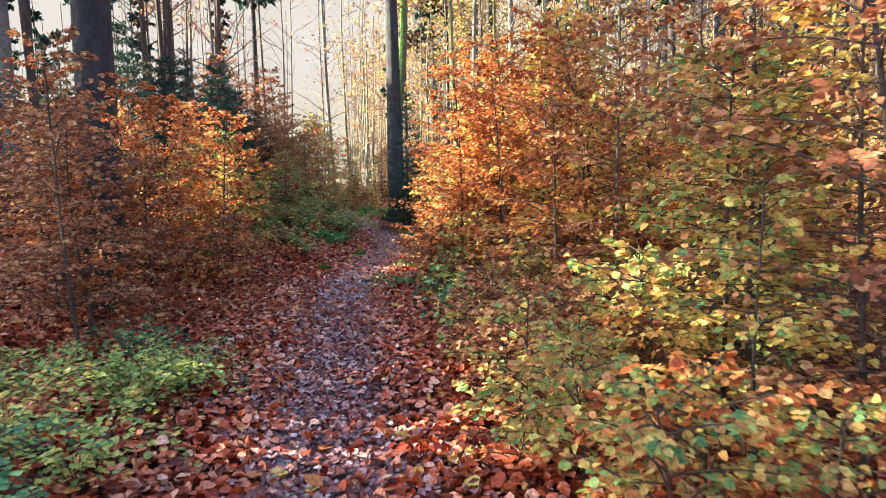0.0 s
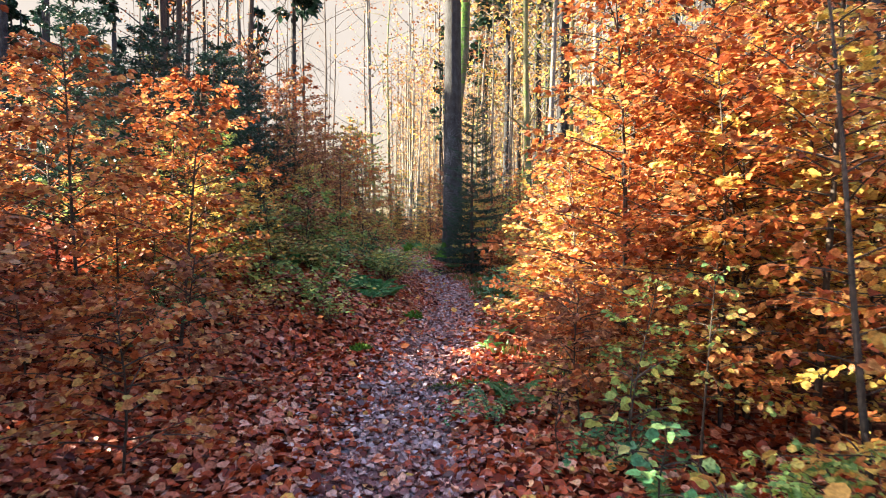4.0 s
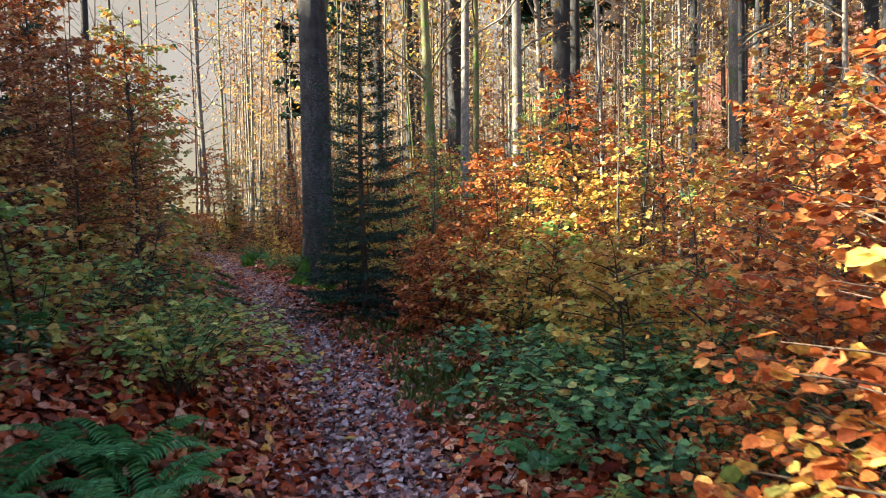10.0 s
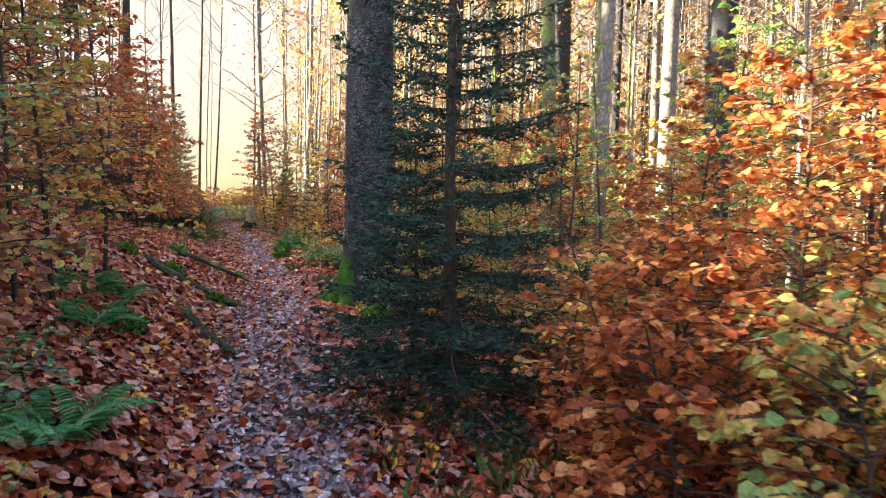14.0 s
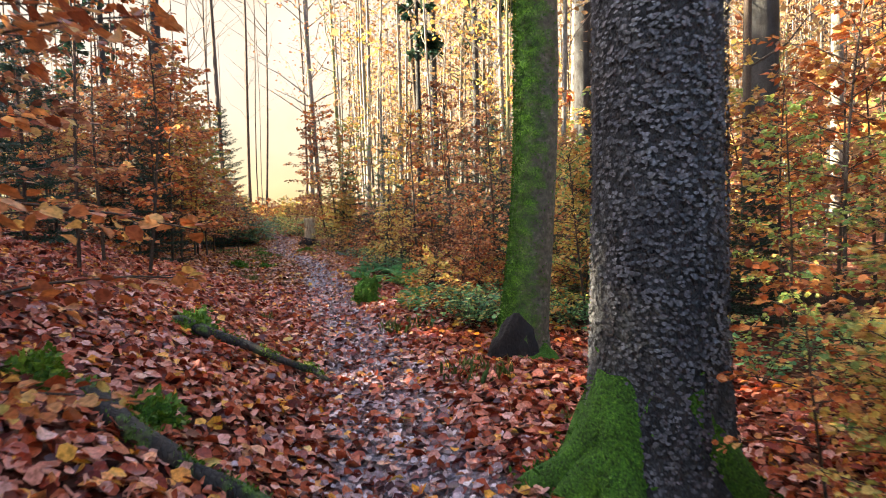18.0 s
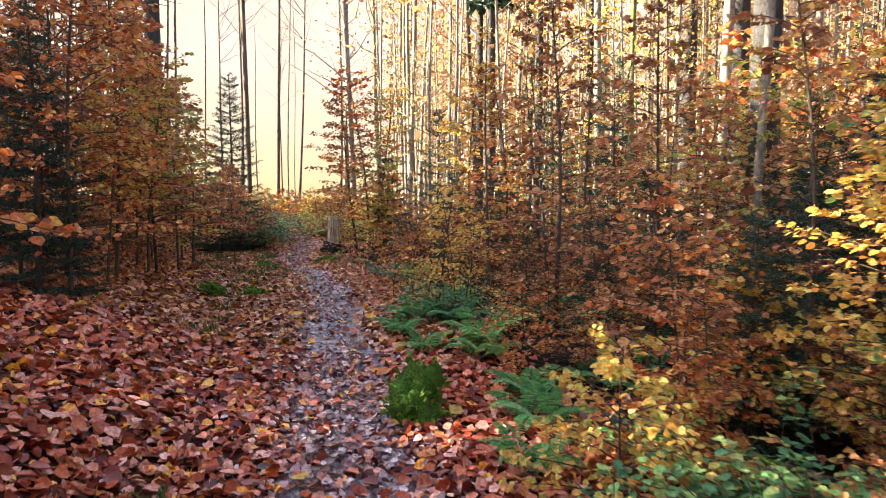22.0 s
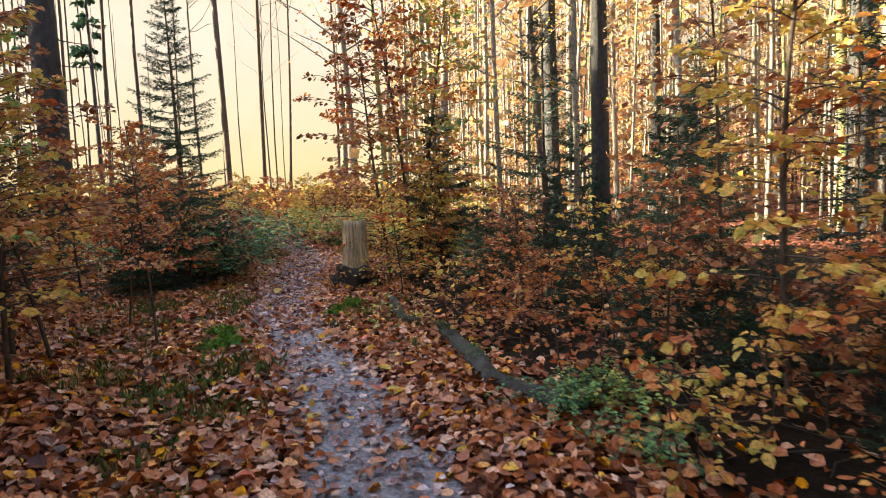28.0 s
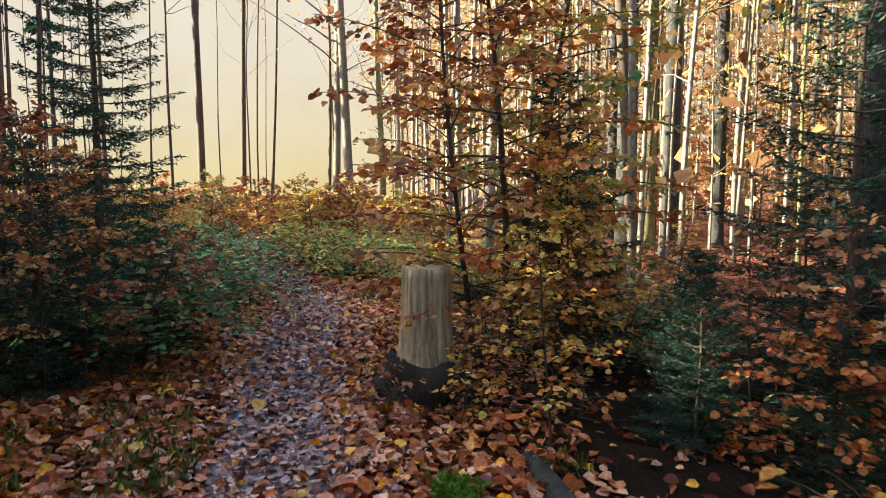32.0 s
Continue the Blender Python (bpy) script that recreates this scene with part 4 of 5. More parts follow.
def scatter(n, y0, y1, d0, d1, kinds, hues, s0, s1):
    for _ in range(n):
        y = R.uniform(y0, y1)
        x = way_x(min(y, 60)) + R.uniform(d0, d1)
        kind, size = R.choice(kinds), R.uniform(s0, s1)
        if kind == "tiny" or y > 50 or 2.7 < abs(x - way_x(y)) < 3.4:
            FAR.append((kind, R.choice(hues), x, y, size, R.randrange(3), R.uniform(0, 360)))
        elif abs(x - way_x(y)) > 3.1:
            FAR.append(("fill" if abs(x - way_x(y)) < 5 else "far", R.choice(hues), x, y, size * SAPLINGS[kind][0] / 3.4, R.randrange(3), R.uniform(0, 360)))
        elif clear(x, y, 0.45 + 0.65 * SAPLINGS[kind][1] * size):
            hue, variant = R.choice(hues), R.randrange(3)
            if not starved(x, y):
                sapling(kind, hue, x, y, size, variant)


def scatter_far(n, y0, y1, d0, d1, kinds, hues, s0, s1):
    for _ in range(n):
        y = R.uniform(y0, y1)
        x = way_x(min(y, 60)) + R.uniform(d0, d1)
        FAR.append((R.choice(kinds), R.choice(hues), x, y, R.uniform(s0, s1), R.randrange(3), R.uniform(0, 360)))


def scatter_bramble(n, y0, y1, d0, d1, hues=("green",), s0=0.8, s1=1.25):
    for _ in range(n):
        y = R.uniform(y0, y1)
        x = way_x(y) + R.uniform(d0, d1)
        if clear(x, y, 1.0):
            bramble(x, y, R.uniform(s0, s1), R.randrange(3), R.choice(hues))


for x, y, kind, hue, s in (
    (0.55, 11.6, "tall", "orange", 1.1), (0.4, 12.8, "bushy", "yellow", 1.1), (1.2, 13.8, "bushy", "orange", 1.05), (0.3, 10.4, "tall", "orange", 1.0),
    (0.45, 19.9, "bushy", "orange", 0.8), (0.6, 18.6, "low", "lime", 1.2), (-1.3, 23.9, "bushy", "mixed", 0.5), (-1.1, 23.3, "low", "mixed", 0.9), (-0.75, 24.3, "bushy", "yellow", 0.6), (-0.2, 20.3, "low", "orange", 1.1), (-0.15, 19.9, "low", "orange", 1.1), (0.3, 20.8, "bushy", "orange", 0.6),
    (-0.3, 19.4, "low", "orange", 0.9), (0.0, 18.8, "low", "mixed", 1.0), (0.45, 18.1, "low", "mixed", 1.1), (0.8, 17.6, "bushy", "mixed", 0.5), (0.9, 19.2, "bushy", "yellow", 0.8),
    (-4.4, 13.3, "bushy", "orange", 0.7), (-3.9, 12.9, "low", "yellow", 1.1), (-4.3, 11.2, "slim", "yellow", 0.6), (-3.8, 12.1, "slim", "yellow", 0.55), (-4.5, 9.4, "slim", "orange", 0.8), (-5.0, 13.8, "bushy", "orange", 0.8), (-3.4, 15.0, "low", "brown", 1.0), (-4.3, 15.7, "low", "orange", 1.2),
    (-4.8, 20.5, "tall", "brown", 1.0), (-5.2, 22.0, "tall", "orange", 1.15), (-5.6, 23.5, "bushy", "brown", 0.9), (-6.2, 21.2, "tall", "brown", 1.2), (-6.4, 24.8, "tall", "orange", 1.2), (-5.6, 26.4, "tall", "brown", 1.1), (-4.7, 18.6, "bushy", "brown", 0.9),
    (-6.45, 43.0, "tiny", "yellow", 0.8), (-6.9, 43.1, "tiny", "brown", 0.7), (-6.3, 43.5, "low", "brown", 0.6),
    (-5.2, 10.0, "bushy", "orange", 0.9), (-5.0, 11.4, "bushy", "orange", 0.8), (-3.9, 14.3, "slim", "yellow", 0.5), (-3.9, 21.7, "slim", "mixed", 0.9),
    (-6.0, 44.7, "tall", "orange", 1.3), (-5.6, 44.3, "bushy", "yellow", 0.7), (-5.9, 45.2, "tall", "mixed", 1.2),
):
    sapling(kind, hue, x, y, s, R.randrange(3))
for x, y, kind, hue, s in (
    (-5.0, 40.9, "tiny", "orange", 1.2), (-4.3, 38.6, "tiny", "orange", 1.3), (-3.7, 35.4, "whip", "yellow", 0.65), (-9.3, 43.7, "bushy", "brown", 0.8), (-8.8, 44.3, "low", "brown", 1.0), (-9.9, 42.5, "bushy", "orange", 0.8),
    (-2.7, 29.9, "low", "yellow", 0.7), (-2.9, 32.6, "low", "orange", 0.6), (-8.3, 37.0, "slim", "yellow", 0.9), (-8.0, 38.4, "slim", "yellow", 0.9),
    (-7.7, 36.4, "tall", "orange", 0.95), (-7.5, 35.0, "tall", "brown", 1.0), (-8.6, 39.3, "tall", "brown", 0.9), (-7.0, 33.2, "tall", "orange", 1.0), (-6.1, 30.3, "slim", "orange", 1.1),
    (-3.6, 20.5, "tall", "mixed", 0.85), (-3.9, 22.2, "tall", "yellow", 0.9), (-4.2, 23.8, "tall", "orange", 0.9), (-3.3, 19.1, "slim", "orange", 0.9)):
    sapling(kind, hue, x, y, s, R.randrange(3))
for x, y, kind, hue, s in (
    # beside the start of the walk
    (1.75, 4.2, "bushy", "mixed", 0.95), (1.95, 5.1, "bushy", "mixed", 0.9), (1.3, 4.5, "low", "mixed", 1.1), (1.2, 3.9, "low", "yellow", 0.85), (0.75, 5.95, "low", "mixed", 0.9), (1.5, 3.2, "spray", "mixed", 0.7), (1.1, 6.6, "bushy", "orange", 0.9), (1.6, 6.2, "tall", "brown", 0.9),
    (-3.2, 5.9, "tall", "brown", 0.8), (-3.6, 6.9, "bushy", "brown", 0.95), (-3.3, 7.7, "bushy", "brown", 0.75), (-3.9, 7.4, "tall", "orange", 0.8), (-4.5, 7.9, "bushy", "orange", 0.9), (-2.9, 8.7, "low", "orange", 1.0),
    (-3.6, 11.0, "bushy", "orange", 1.0), (-4.1, 10.3, "bushy", "orange", 1.0), (-3.2, 10.2, "low", "brown", 1.0), (-3.5, 13.5, "slim", "yellow", 0.5), (-4.3, 14.0, "veil", "lime", 0.5), (-4.6, 13.0, "slim", "lime", 0.6), (-3.2, 16.2, "low", "mixed", 1.0), (-3.6, 15.6, "low", "lime", 1.1), (-2.9, 17.4, "low", "mixed", 0.9), (-3.7, 18.9, "tall", "brown", 0.65), (-4.1, 19.8, "bushy", "brown", 0.8), (-4.0, 17.6, "bushy", "mixed", 0.6),
    # the sunlit bush
    (0.30, 13.4, "twiggy", "orange", 0.85), (0.40, 14.3, "twiggy", "orange", 0.8), (0.85, 12.6, "twiggy", "orange", 0.95), (0.75, 15.0, "twiggy", "orange", 0.75), (0.15, 12.4, "twiggy", "yellow", 0.8), (0.0, 11.2, "twiggy", "orange", 0.8), (0.6, 10.3, "twiggy", "orange", 0.95), (-0.1, 13.7, "low", "orange", 0.9),
    (0.1, 9.3, "spray", "lime", 0.5), (0.4, 8.8, "spray", "mixed", 0.55), (0.3, 9.8, "low", "mixed", 0.6), (0.5, 7.6, "low", "lime", 0.6),
    (-0.30, 19.7, "spray", "orange", 0.55), (-0.6, 20.2, "spray", "yellow", 0.5), (-1.25, 24.5, "spray", "orange", 0.5),
    # the dark stretch
    (-2.2, 30.9, "spray", "orange", 0.5), (-2.4, 30.3, "low", "orange", 0.6), (-3.5, 35.1, "spray", "yellow", 0.66), (-3.3, 34.7, "spray", "yellow", 0.5), (-5.3, 40.5, "spray", "brown", 0.33), (-4.6, 38.4, "spray", "orange", 0.42), (-6.0, 42.7, "spray", "yellow", 0.55),
    (-7.9, 37.6, "veil", "lime", 0.85), (-7.6, 36.0, "veil", "yellow", 0.85), (-8.0, 40.3, "veil", "orange", 0.6), (-8.4, 39.4, "veil", "yellow", 0.7), (-7.3, 34.4, "veil", "yellow", 0.75), (-8.7, 41.2, "veil", "brown", 0.6),
    (-6.35, 44.5, "tall", "brown", 1.1),
):
    sapling(kind, hue, x, y, s, R.randrange(3))
for x, y, s, hue in ((-1.85, 3.3, 0.75, "lime"), (-2.4, 2.8, 0.9, "green"), (-2.6, 3.9, 0.85, "mixed"), (-2.0, 4.3, 0.8, "lime"), (-0.38, 14.46, 0.6, "lime"), (0.0, 8.9, 0.6, "green"), (-0.75, 9.7, 0.5, "green"),
                     (-2.6, 17.8, 0.7, "green"), (-2.9, 18.4, 0.75, "lime"), (-3.1, 19.1, 0.8, "green"), (-2.8, 18.9, 0.6, "mixed"), (-3.3, 18.2, 0.9, "green"), (-2.7, 17.1, 0.7, "lime"), (-3.2, 20.0, 0.6, "green"), (-2.5, 18.5, 0.45, "green"),
                     (-9.4, 44.6, 1.2, "green"), (-9.0, 45.2, 1.4, "green"), (-9.7, 45.6, 1.5, "green"), (-9.1, 46.2, 1.3, "green"), (-9.6, 46.9, 1.4, "mixed"), (-10.4, 45.0, 1.3, "green"), (-10.2, 44.2, 1.2, "green"), (-9.5, 47.6, 1.3, "green")):
    bramble(x, y, s, R.randrange(3), hue)
for i in range(30):
    y = R.uniform(47.5, 52.0)
    left = i % 2
    bramble(way_x(y) + (R.uniform(-2.6, -0.95) if left else R.uniform(0.9, 2.8)), y, R.uniform(1.1, 1.7), R.randrange(3), R.choice(["green", "green", "lime"] if left else ["mixed", "lime", "mixed"]))
for i in range(26):
    FAR.append(("low", R.choice(["yellow", "mixed", "brown", "yellow", "orange"]), R.uniform(-15, -6.5), R.uniform(53, 57.5), R.uniform(1.2, 1.6), R.randrange(3), R.uniform(0, 360)))
scatter_bramble(24, 44.0, 50.0, -2.6, -1.0, ("green", "green", "mixed"), 0.7, 1.2)
# right of the path
scatter(10, 4.5, 14.0, 1.9, 3.5, ["whip"], ["brown", "orange", "yellow"], 0.8, 1.2)
scatter(14, 2.2, 5.5, 1.1, 2.4, ["low"], ["mixed", "brown", "orange", "mixed", "brown"], 0.6, 0.9)
scatter(16, 3.2, 8.5, 2.5, 4.8, ["bushy", "slim", "slim", "tall"], ["orange", "brown", "orange", "brown", "yellow"], 0.8, 1.1)
scatter(13, 3.6, 9.0, 1.2, 2.0, ["low"], ["orange", "brown", "brown", "mixed"], 0.5, 0.8)
scatter(14, 3.0, 12.0, 0.9, 1.6, ["tiny"], ["brown", "mixed", "green", "yellow"], 0.7, 1.1)
scatter(28, 8.0, 15.0, 2.2, 4.6, ["tall", "bushy"], ["orange", "orange", "yellow", "yellow", "brown"], 0.85, 1.15)
scatter(14, 9.5, 15.0, 1.2, 2.0, ["low"], ["orange", "orange", "brown"], 0.6, 0.9)
scatter_bramble(34, 14.2, 18.0, 0.8, 4.2)
scatter_bramble(8, 18.0, 21.0, 2.2, 4.2)
scatter(12, 14.5, 20.5, 1.3, 4.0, ["low"], ["mixed", "yellow", "orange"], 0.8, 1.2)
scatter(18, 15.5, 22.0, 2.4, 6.5, ["slim", "bushy"], ["orange", "yellow", "orange", "brown"], 0.7, 1.0)
scatter_bramble(14, 20.0, 28.0, 1.6, 4.0, ("green", "mixed", "mixed"), 0.8, 1.2)
scatter(14, 20.0, 27.0, 1.8, 4.5, ["low"], ["brown", "orange", "mixed"], 0.8, 1.2)
scatter(14, 18.0, 28.0, 2.0, 6.0, ["whip"], ["lime", "orange", "yellow", "mixed"], 0.8, 1.2)
scatter(16, 20.0, 28.0, 2.0, 6.0, ["slim", "slim", "low"], ["orange", "yellow", "lime", "mixed"], 0.6, 1.0)
scatter(12, 29.0, 46.0, 1.8, 2.8, ["low"], ["brown", "orange", "brown", "yellow"], 0.6, 0.9)
scatter(26, 29.0, 47.0, 2.4, 6.0, ["low", "bushy"], ["brown", "mixed", "orange", "brown", "yellow"], 0.5, 0.8)
scatter(16, 33.0, 41.0, 0.75, 1.9, ["tiny"], ["lime", "orange", "yellow", "brown"], 0.6, 1.0)
scatter_bramble(12, 33.0, 41.0, 1.0, 1.8, ("green", "lime", "green"), 0.35, 0.5)
scatter_bramble(22, 29.0, 36.0, 1.4, 4.0, ("green",), 0.6, 1.0)
scatter(18, 29.0, 46.0, 1.1, 3.0, ["tiny"], ["orange", "brown", "yellow", "mixed"], 0.8, 1.3)
scatter(44, 28.5, 42.0, 1.9, 7.0, ["slim", "whip", "slim", "whip"], ["brown", "orange", "yellow", "orange", "brown", "mixed"], 0.75, 1.2)
for i in range(15):
    y = R.uniform(36.0, 46.0)
    sapling(R.choice(["low", "spray", "spray"]), R.choice(["brown", "brown", "orange"]), way_x(y) + R.uniform(2.0, 3.6), y, R.uniform(0.4, 0.75), R.randrange(3))
for i in range(22):
    y = R.uniform(29.5, 36.0)
    sapling(R.choice(["low", "spray"]), R.choice(["brown", "brown", "orange"]), way_x(y) + R.uniform(1.7, 3.2), y, R.uniform(0.4, 0.7), R.randrange(3))
scatter(8, 35.0, 46.0, 1.5, 3.0, ["spray"], ["brown", "yellow", "orange", "brown"], 0.4, 0.8)
scatter(16, 38.0, 46.0, 2.0, 5.0, ["low"], ["brown", "brown", "orange"], 0.6, 1.0)
scatter_bramble(8, 36.0, 46.0, 2.4, 5.0, ("green", "green", "mixed"), 0.5, 0.8)
scatter_far(8, 37.0, 47.0, 3.2, 8.0, ["far"], ["brown"], 0.3, 0.5)
scatter_bramble(16, 28.8, 36.0, 0.9, 2.6, ("green", "mixed"), 0.5, 0.9)
scatter_far(36, -2.0, 16.0, 5.0, 18.0, ["far"], ["orange", "brown", "yellow"], 0.8, 1.3)
scatter_far(56, 15.0, 40.0, 6.5, 16.0, ["far"], ["orange", "faded", "yellow", "brown", "mixed"], 0.6, 1.1)
scatter_far(150, 18.0, 85.0, 12.0, 48.0, ["far"], ["faded", "brown", "faded", "yellow"], 1.0, 2.3)
# left of the path
scatter(24, 5.0, 13.0, -7.5, -3.2, ["bushy", "slim", "bushy"], ["orange", "orange", "brown", "yellow"], 0.5, 0.85)
scatter(10, 6.5, 13.0, -3.6, -2.3, ["low"], ["orange", "brown"], 0.7, 1.1)
scatter_bramble(16, 2.4, 6.0, -2.8, -1.0, ("green", "lime", "lime"), 0.5, 0.8)
scatter_bramble(14, 10.5, 16.5, -4.0, -1.6, ("lime", "green", "mixed"), 0.7, 1.1)
scatter(8, 4.5, 9.0, 1.0, 1.8, ["tiny"], ["lime", "yellow"], 0.9, 1.4)
scatter_bramble(36, 12.5, 17.0, -4.8, -1.1, ("lime", "mixed", "mixed", "green", "lime"), 0.85, 1.25)
scatter_bramble(10, 17.0, 22.0, -5.0, -2.2, ("green", "mixed"), 0.7, 1.0)
scatter(16, 12.0, 22.0, -4.5, -1.4, ["low", "tiny"], ["brown", "orange", "mixed"], 0.7, 1.0)
scatter(10, 14.5, 22.5, -7.5, -3.2, ["bushy", "slim", "low"], ["brown", "orange", "brown", "mixed"], 0.5, 0.75)
scatter(16, 18.0, 43.0, -6.0, -2.6, ["whip"], ["brown", "orange", "brown"], 0.8, 1.2)
scatter(20, 21.0, 43.0, -7.0, -3.2, ["bushy", "slim", "tall", "slim"], ["brown", "yellow", "orange", "brown"], 0.6, 1.0)
scatter(12, 38.0, 46.0, -5.0, -2.6, ["bushy", "low"], ["yellow", "brown", "orange"], 0.6, 0.9)
scatter(7, 33.0, 42.0, -5.5, -3.0, ["tall", "slim"], ["yellow", "orange", "brown", "mixed"], 1.0, 1.3)
scatter_far(60, 17.0, 46.0, -16.0, -7.0, ["far"], ["brown", "orange", "brown", "mixed"], 0.6, 1.0)
scatter_far(30, 0.0, 60.0, -34.0, -15.0, ["far"], ["brown", "orange", "brown"], 0.6, 1.0)
# where the path ends in the clearing
scatter_bramble(26, 44.5, 52.0, -4.0, -0.9, ("green", "green", "mixed"))
scatter_bramble(18, 44.5, 54.0, 0.9, 4.0, ("green", "mixed", "mixed"))
scatter(26, 46.0, 58.0, -6.0, 6.0, ["low"], ["yellow", "brown", "mixed"], 0.8, 1.5)
for i in range(16):
    FAR.append(("low", R.choice(["yellow", "brown", "mixed", "orange"]), R.uniform(-16, -7), R.uniform(52, 60), R.uniform(0.9, 1.6), R.randrange(3), R.uniform(0, 360)))
scatter_far(40, 54.0, 75.0, -10.0, 12.0, ["low"], ["yellow", "brown", "mixed"], 0.8, 1.5)
undergrowth("undergrowth", [f for f in FAR if not starved(f[2], f[3])], "brown and yellow young beeches filling the wood floor")
for kind, x, y, s in (("near", -1.03, 21.2, 1.0), ("near", -10.1, 46.0, 1.1), ("small", -1.25, 21.9, 0.8), ("small", -4.75, 14.8, 1.2), ("small", -5.2, 16.2, 1.4), ("small", -5.9, 15.4, 1.3), ("small", -5.4, 18.2, 1.25), ("small", -5.4, 20.2, 1.15), ("small", -6.2, 19.4, 1.5), ("mid", -6.3, 17.2, 0.75), ("mid", -5.6, 18.9, 0.6), ("mid", -7.4, 19.0, 0.5), ("mid", -7.0, 21.0, 0.5), ("mid", -8.4, 22.5, 0.5), ("small", -7.7, 30.5, 1.2), ("small", -7.4, 27.0, 1.1),
                     ("small", -8.8, 35.5, 1.2), ("small", -5.6, 45.0, 1.1), ("mid", -0.6, 40.0, 0.7), ("small", 0.4, 33.5, 1.2), ("small", -9.6, 45.1, 0.75), ("small", -10.4, 45.0, 0.9), ("small", -9.6, 43.4, 0.7), ("small", -3.7, 43.4, 1.0), ("small", -2.4, 42.8, 1.2), ("small", -2.9, 41.8, 1.1), ("small", 1.0, 30.0, 0.8),
                     ("small", -0.7, 30.6, 0.7), ("small", -0.2, 31.6, 0.8), ("small", -0.4, 33.2, 0.8), ("small", -1.4, 33.6, 0.6), ("small", 0.6, 32.6, 0.9), ("small", -1.2, 35.4, 0.8), ("small", -6.7, 14.6, 1.5), ("small", -5.9, 13.2, 1.2), ("small", -6.4, 15.9, 1.3), ("small", -1.6, 31.3, 0.6), ("small", -1.0, 32.4, 0.7), ("mid", 0.2, 34.4, 0.6), ("small", -1.9, 34.4, 0.6), ("mid", -1.9, 39.8, 0.75), ("small", -5.1, 43.0, 0.5), ("small", -3.9, 44.2, 0.7), ("mid", -4.15, 43.1, 0.8), ("small", -3.3, 42.4, 0.6), ("mid", -0.8, 47.4, 0.9), ("mid", -1.2, 37.8, 0.8), ("mid", -10.2, 41.0, 0.9), ("small", -3.9, 39.6, 0.4), ("small", -3.4, 38.9, 0.42), ("small", -4.1, 41.2, 0.42), ("small", -3.3, 40.4, 0.45), ("small", -4.6, 42.4, 0.4), ("small", -3.7, 42.0, 0.5), ("small", -2.9, 39.4, 0.5), ("small", -3.0, 37.6, 0.4), ("small", -4.9, 43.5, 0.5), ("small", -2.6, 36.2, 0.4), ("near", -7.2, 33.1, 0.62), ("small", -9.15, 43.9, 0.5), ("small", -9.7, 43.3, 0.62), ("small", -9.0, 44.8, 0.55), ("small", -9.7, 44.2, 0.8)):
    young_spruce(kind, x, y, s, R.randrange(2) if kind == "mid" else 0)


# ---- the wood beyond ----
def in_gap(x, y):
    a = math.degrees(math.atan2(-(x + 6.0), y - 36))
    return 5 < a < 24 and y > 46


for i in range(230):
    y = R.uniform(20, 100)
    x = way_x(min(y, 60)) + 3.5 + R.random() ** 1.4 * 45
    if not in_gap(x, y):
        beech_tree(R.choice(["thin", "pole", "thin", "thin", "beech"]), x, y, R.choice(["beech", "pale", "pale", "green", "twig"]), R.choice(["faded", "faded", "yellow"]), R.uniform(0.8, 1.25), R.randrange(3))
for i in range(22):
    y = -2 + i * 2.2
    beech_tree(R.choice(["beech", "pole"]), way_x(y) - R.uniform(5.5, 11), y, R.choice(["beech", "twig", "twig"]), R.choice(["brown", "orange"]), R.uniform(0.85, 1.15), R.randrange(3))
for i in range(34):
    y = R.uniform(20, 90)
    x = way_x(min(y, 60)) - R.uniform(9, 45)
    if not in_gap(x, y):
        spruce_tree(x, y, R.uniform(0.12, 0.26), R.randrange(3))
for i in range(16):
    y = R.uniform(28, 80)
    spruce_tree(way_x(min(y, 60)) + R.uniform(8, 40), y, R.uniform(0.2, 0.3), R.randrange(3))
# unseen spruces added on the bank to hold low sun off the path
for i in range(19):
    y = 4.5 + i * 1.1
    young_spruce("thicket", way_x(y) - R.uniform(14, 18), y, R.uniform(0.94, 1.06) * (0.6 if y < 9.5 else 0.48 if y < 16 else 0.8 if y < 22 else 0.7), i % 2)
for i in range(158):
    # unseen high crowns, added to keep the sun off the path, open where it reaches the bushes
    y = -9 + i * 0.42
    if not 13.2 < y < 24 and (i % 4 < 2 or not 4 < y < 10) and (i % 3 < 2 or not 10 < y < 13.2):
        x = way_x(min(max(y, 0), 46)) - (27, 34)[i % 2] - R.uniform(0, 4)
        size = R.uniform(0.185, 0.205) if i % 2 == 0 else R.uniform(0.235, 0.26)
        spruce_tree(x, y, size * (0.88 if 26 < y < 35 else 1.0), R.randrange(3))
for i in range(36):
    y = R.uniform(16, 50)
    spruce_tree(way_x(min(y, 60)) + R.uniform(11, 50), y, R.uniform(0.18, 0.28), R.randrange(3))


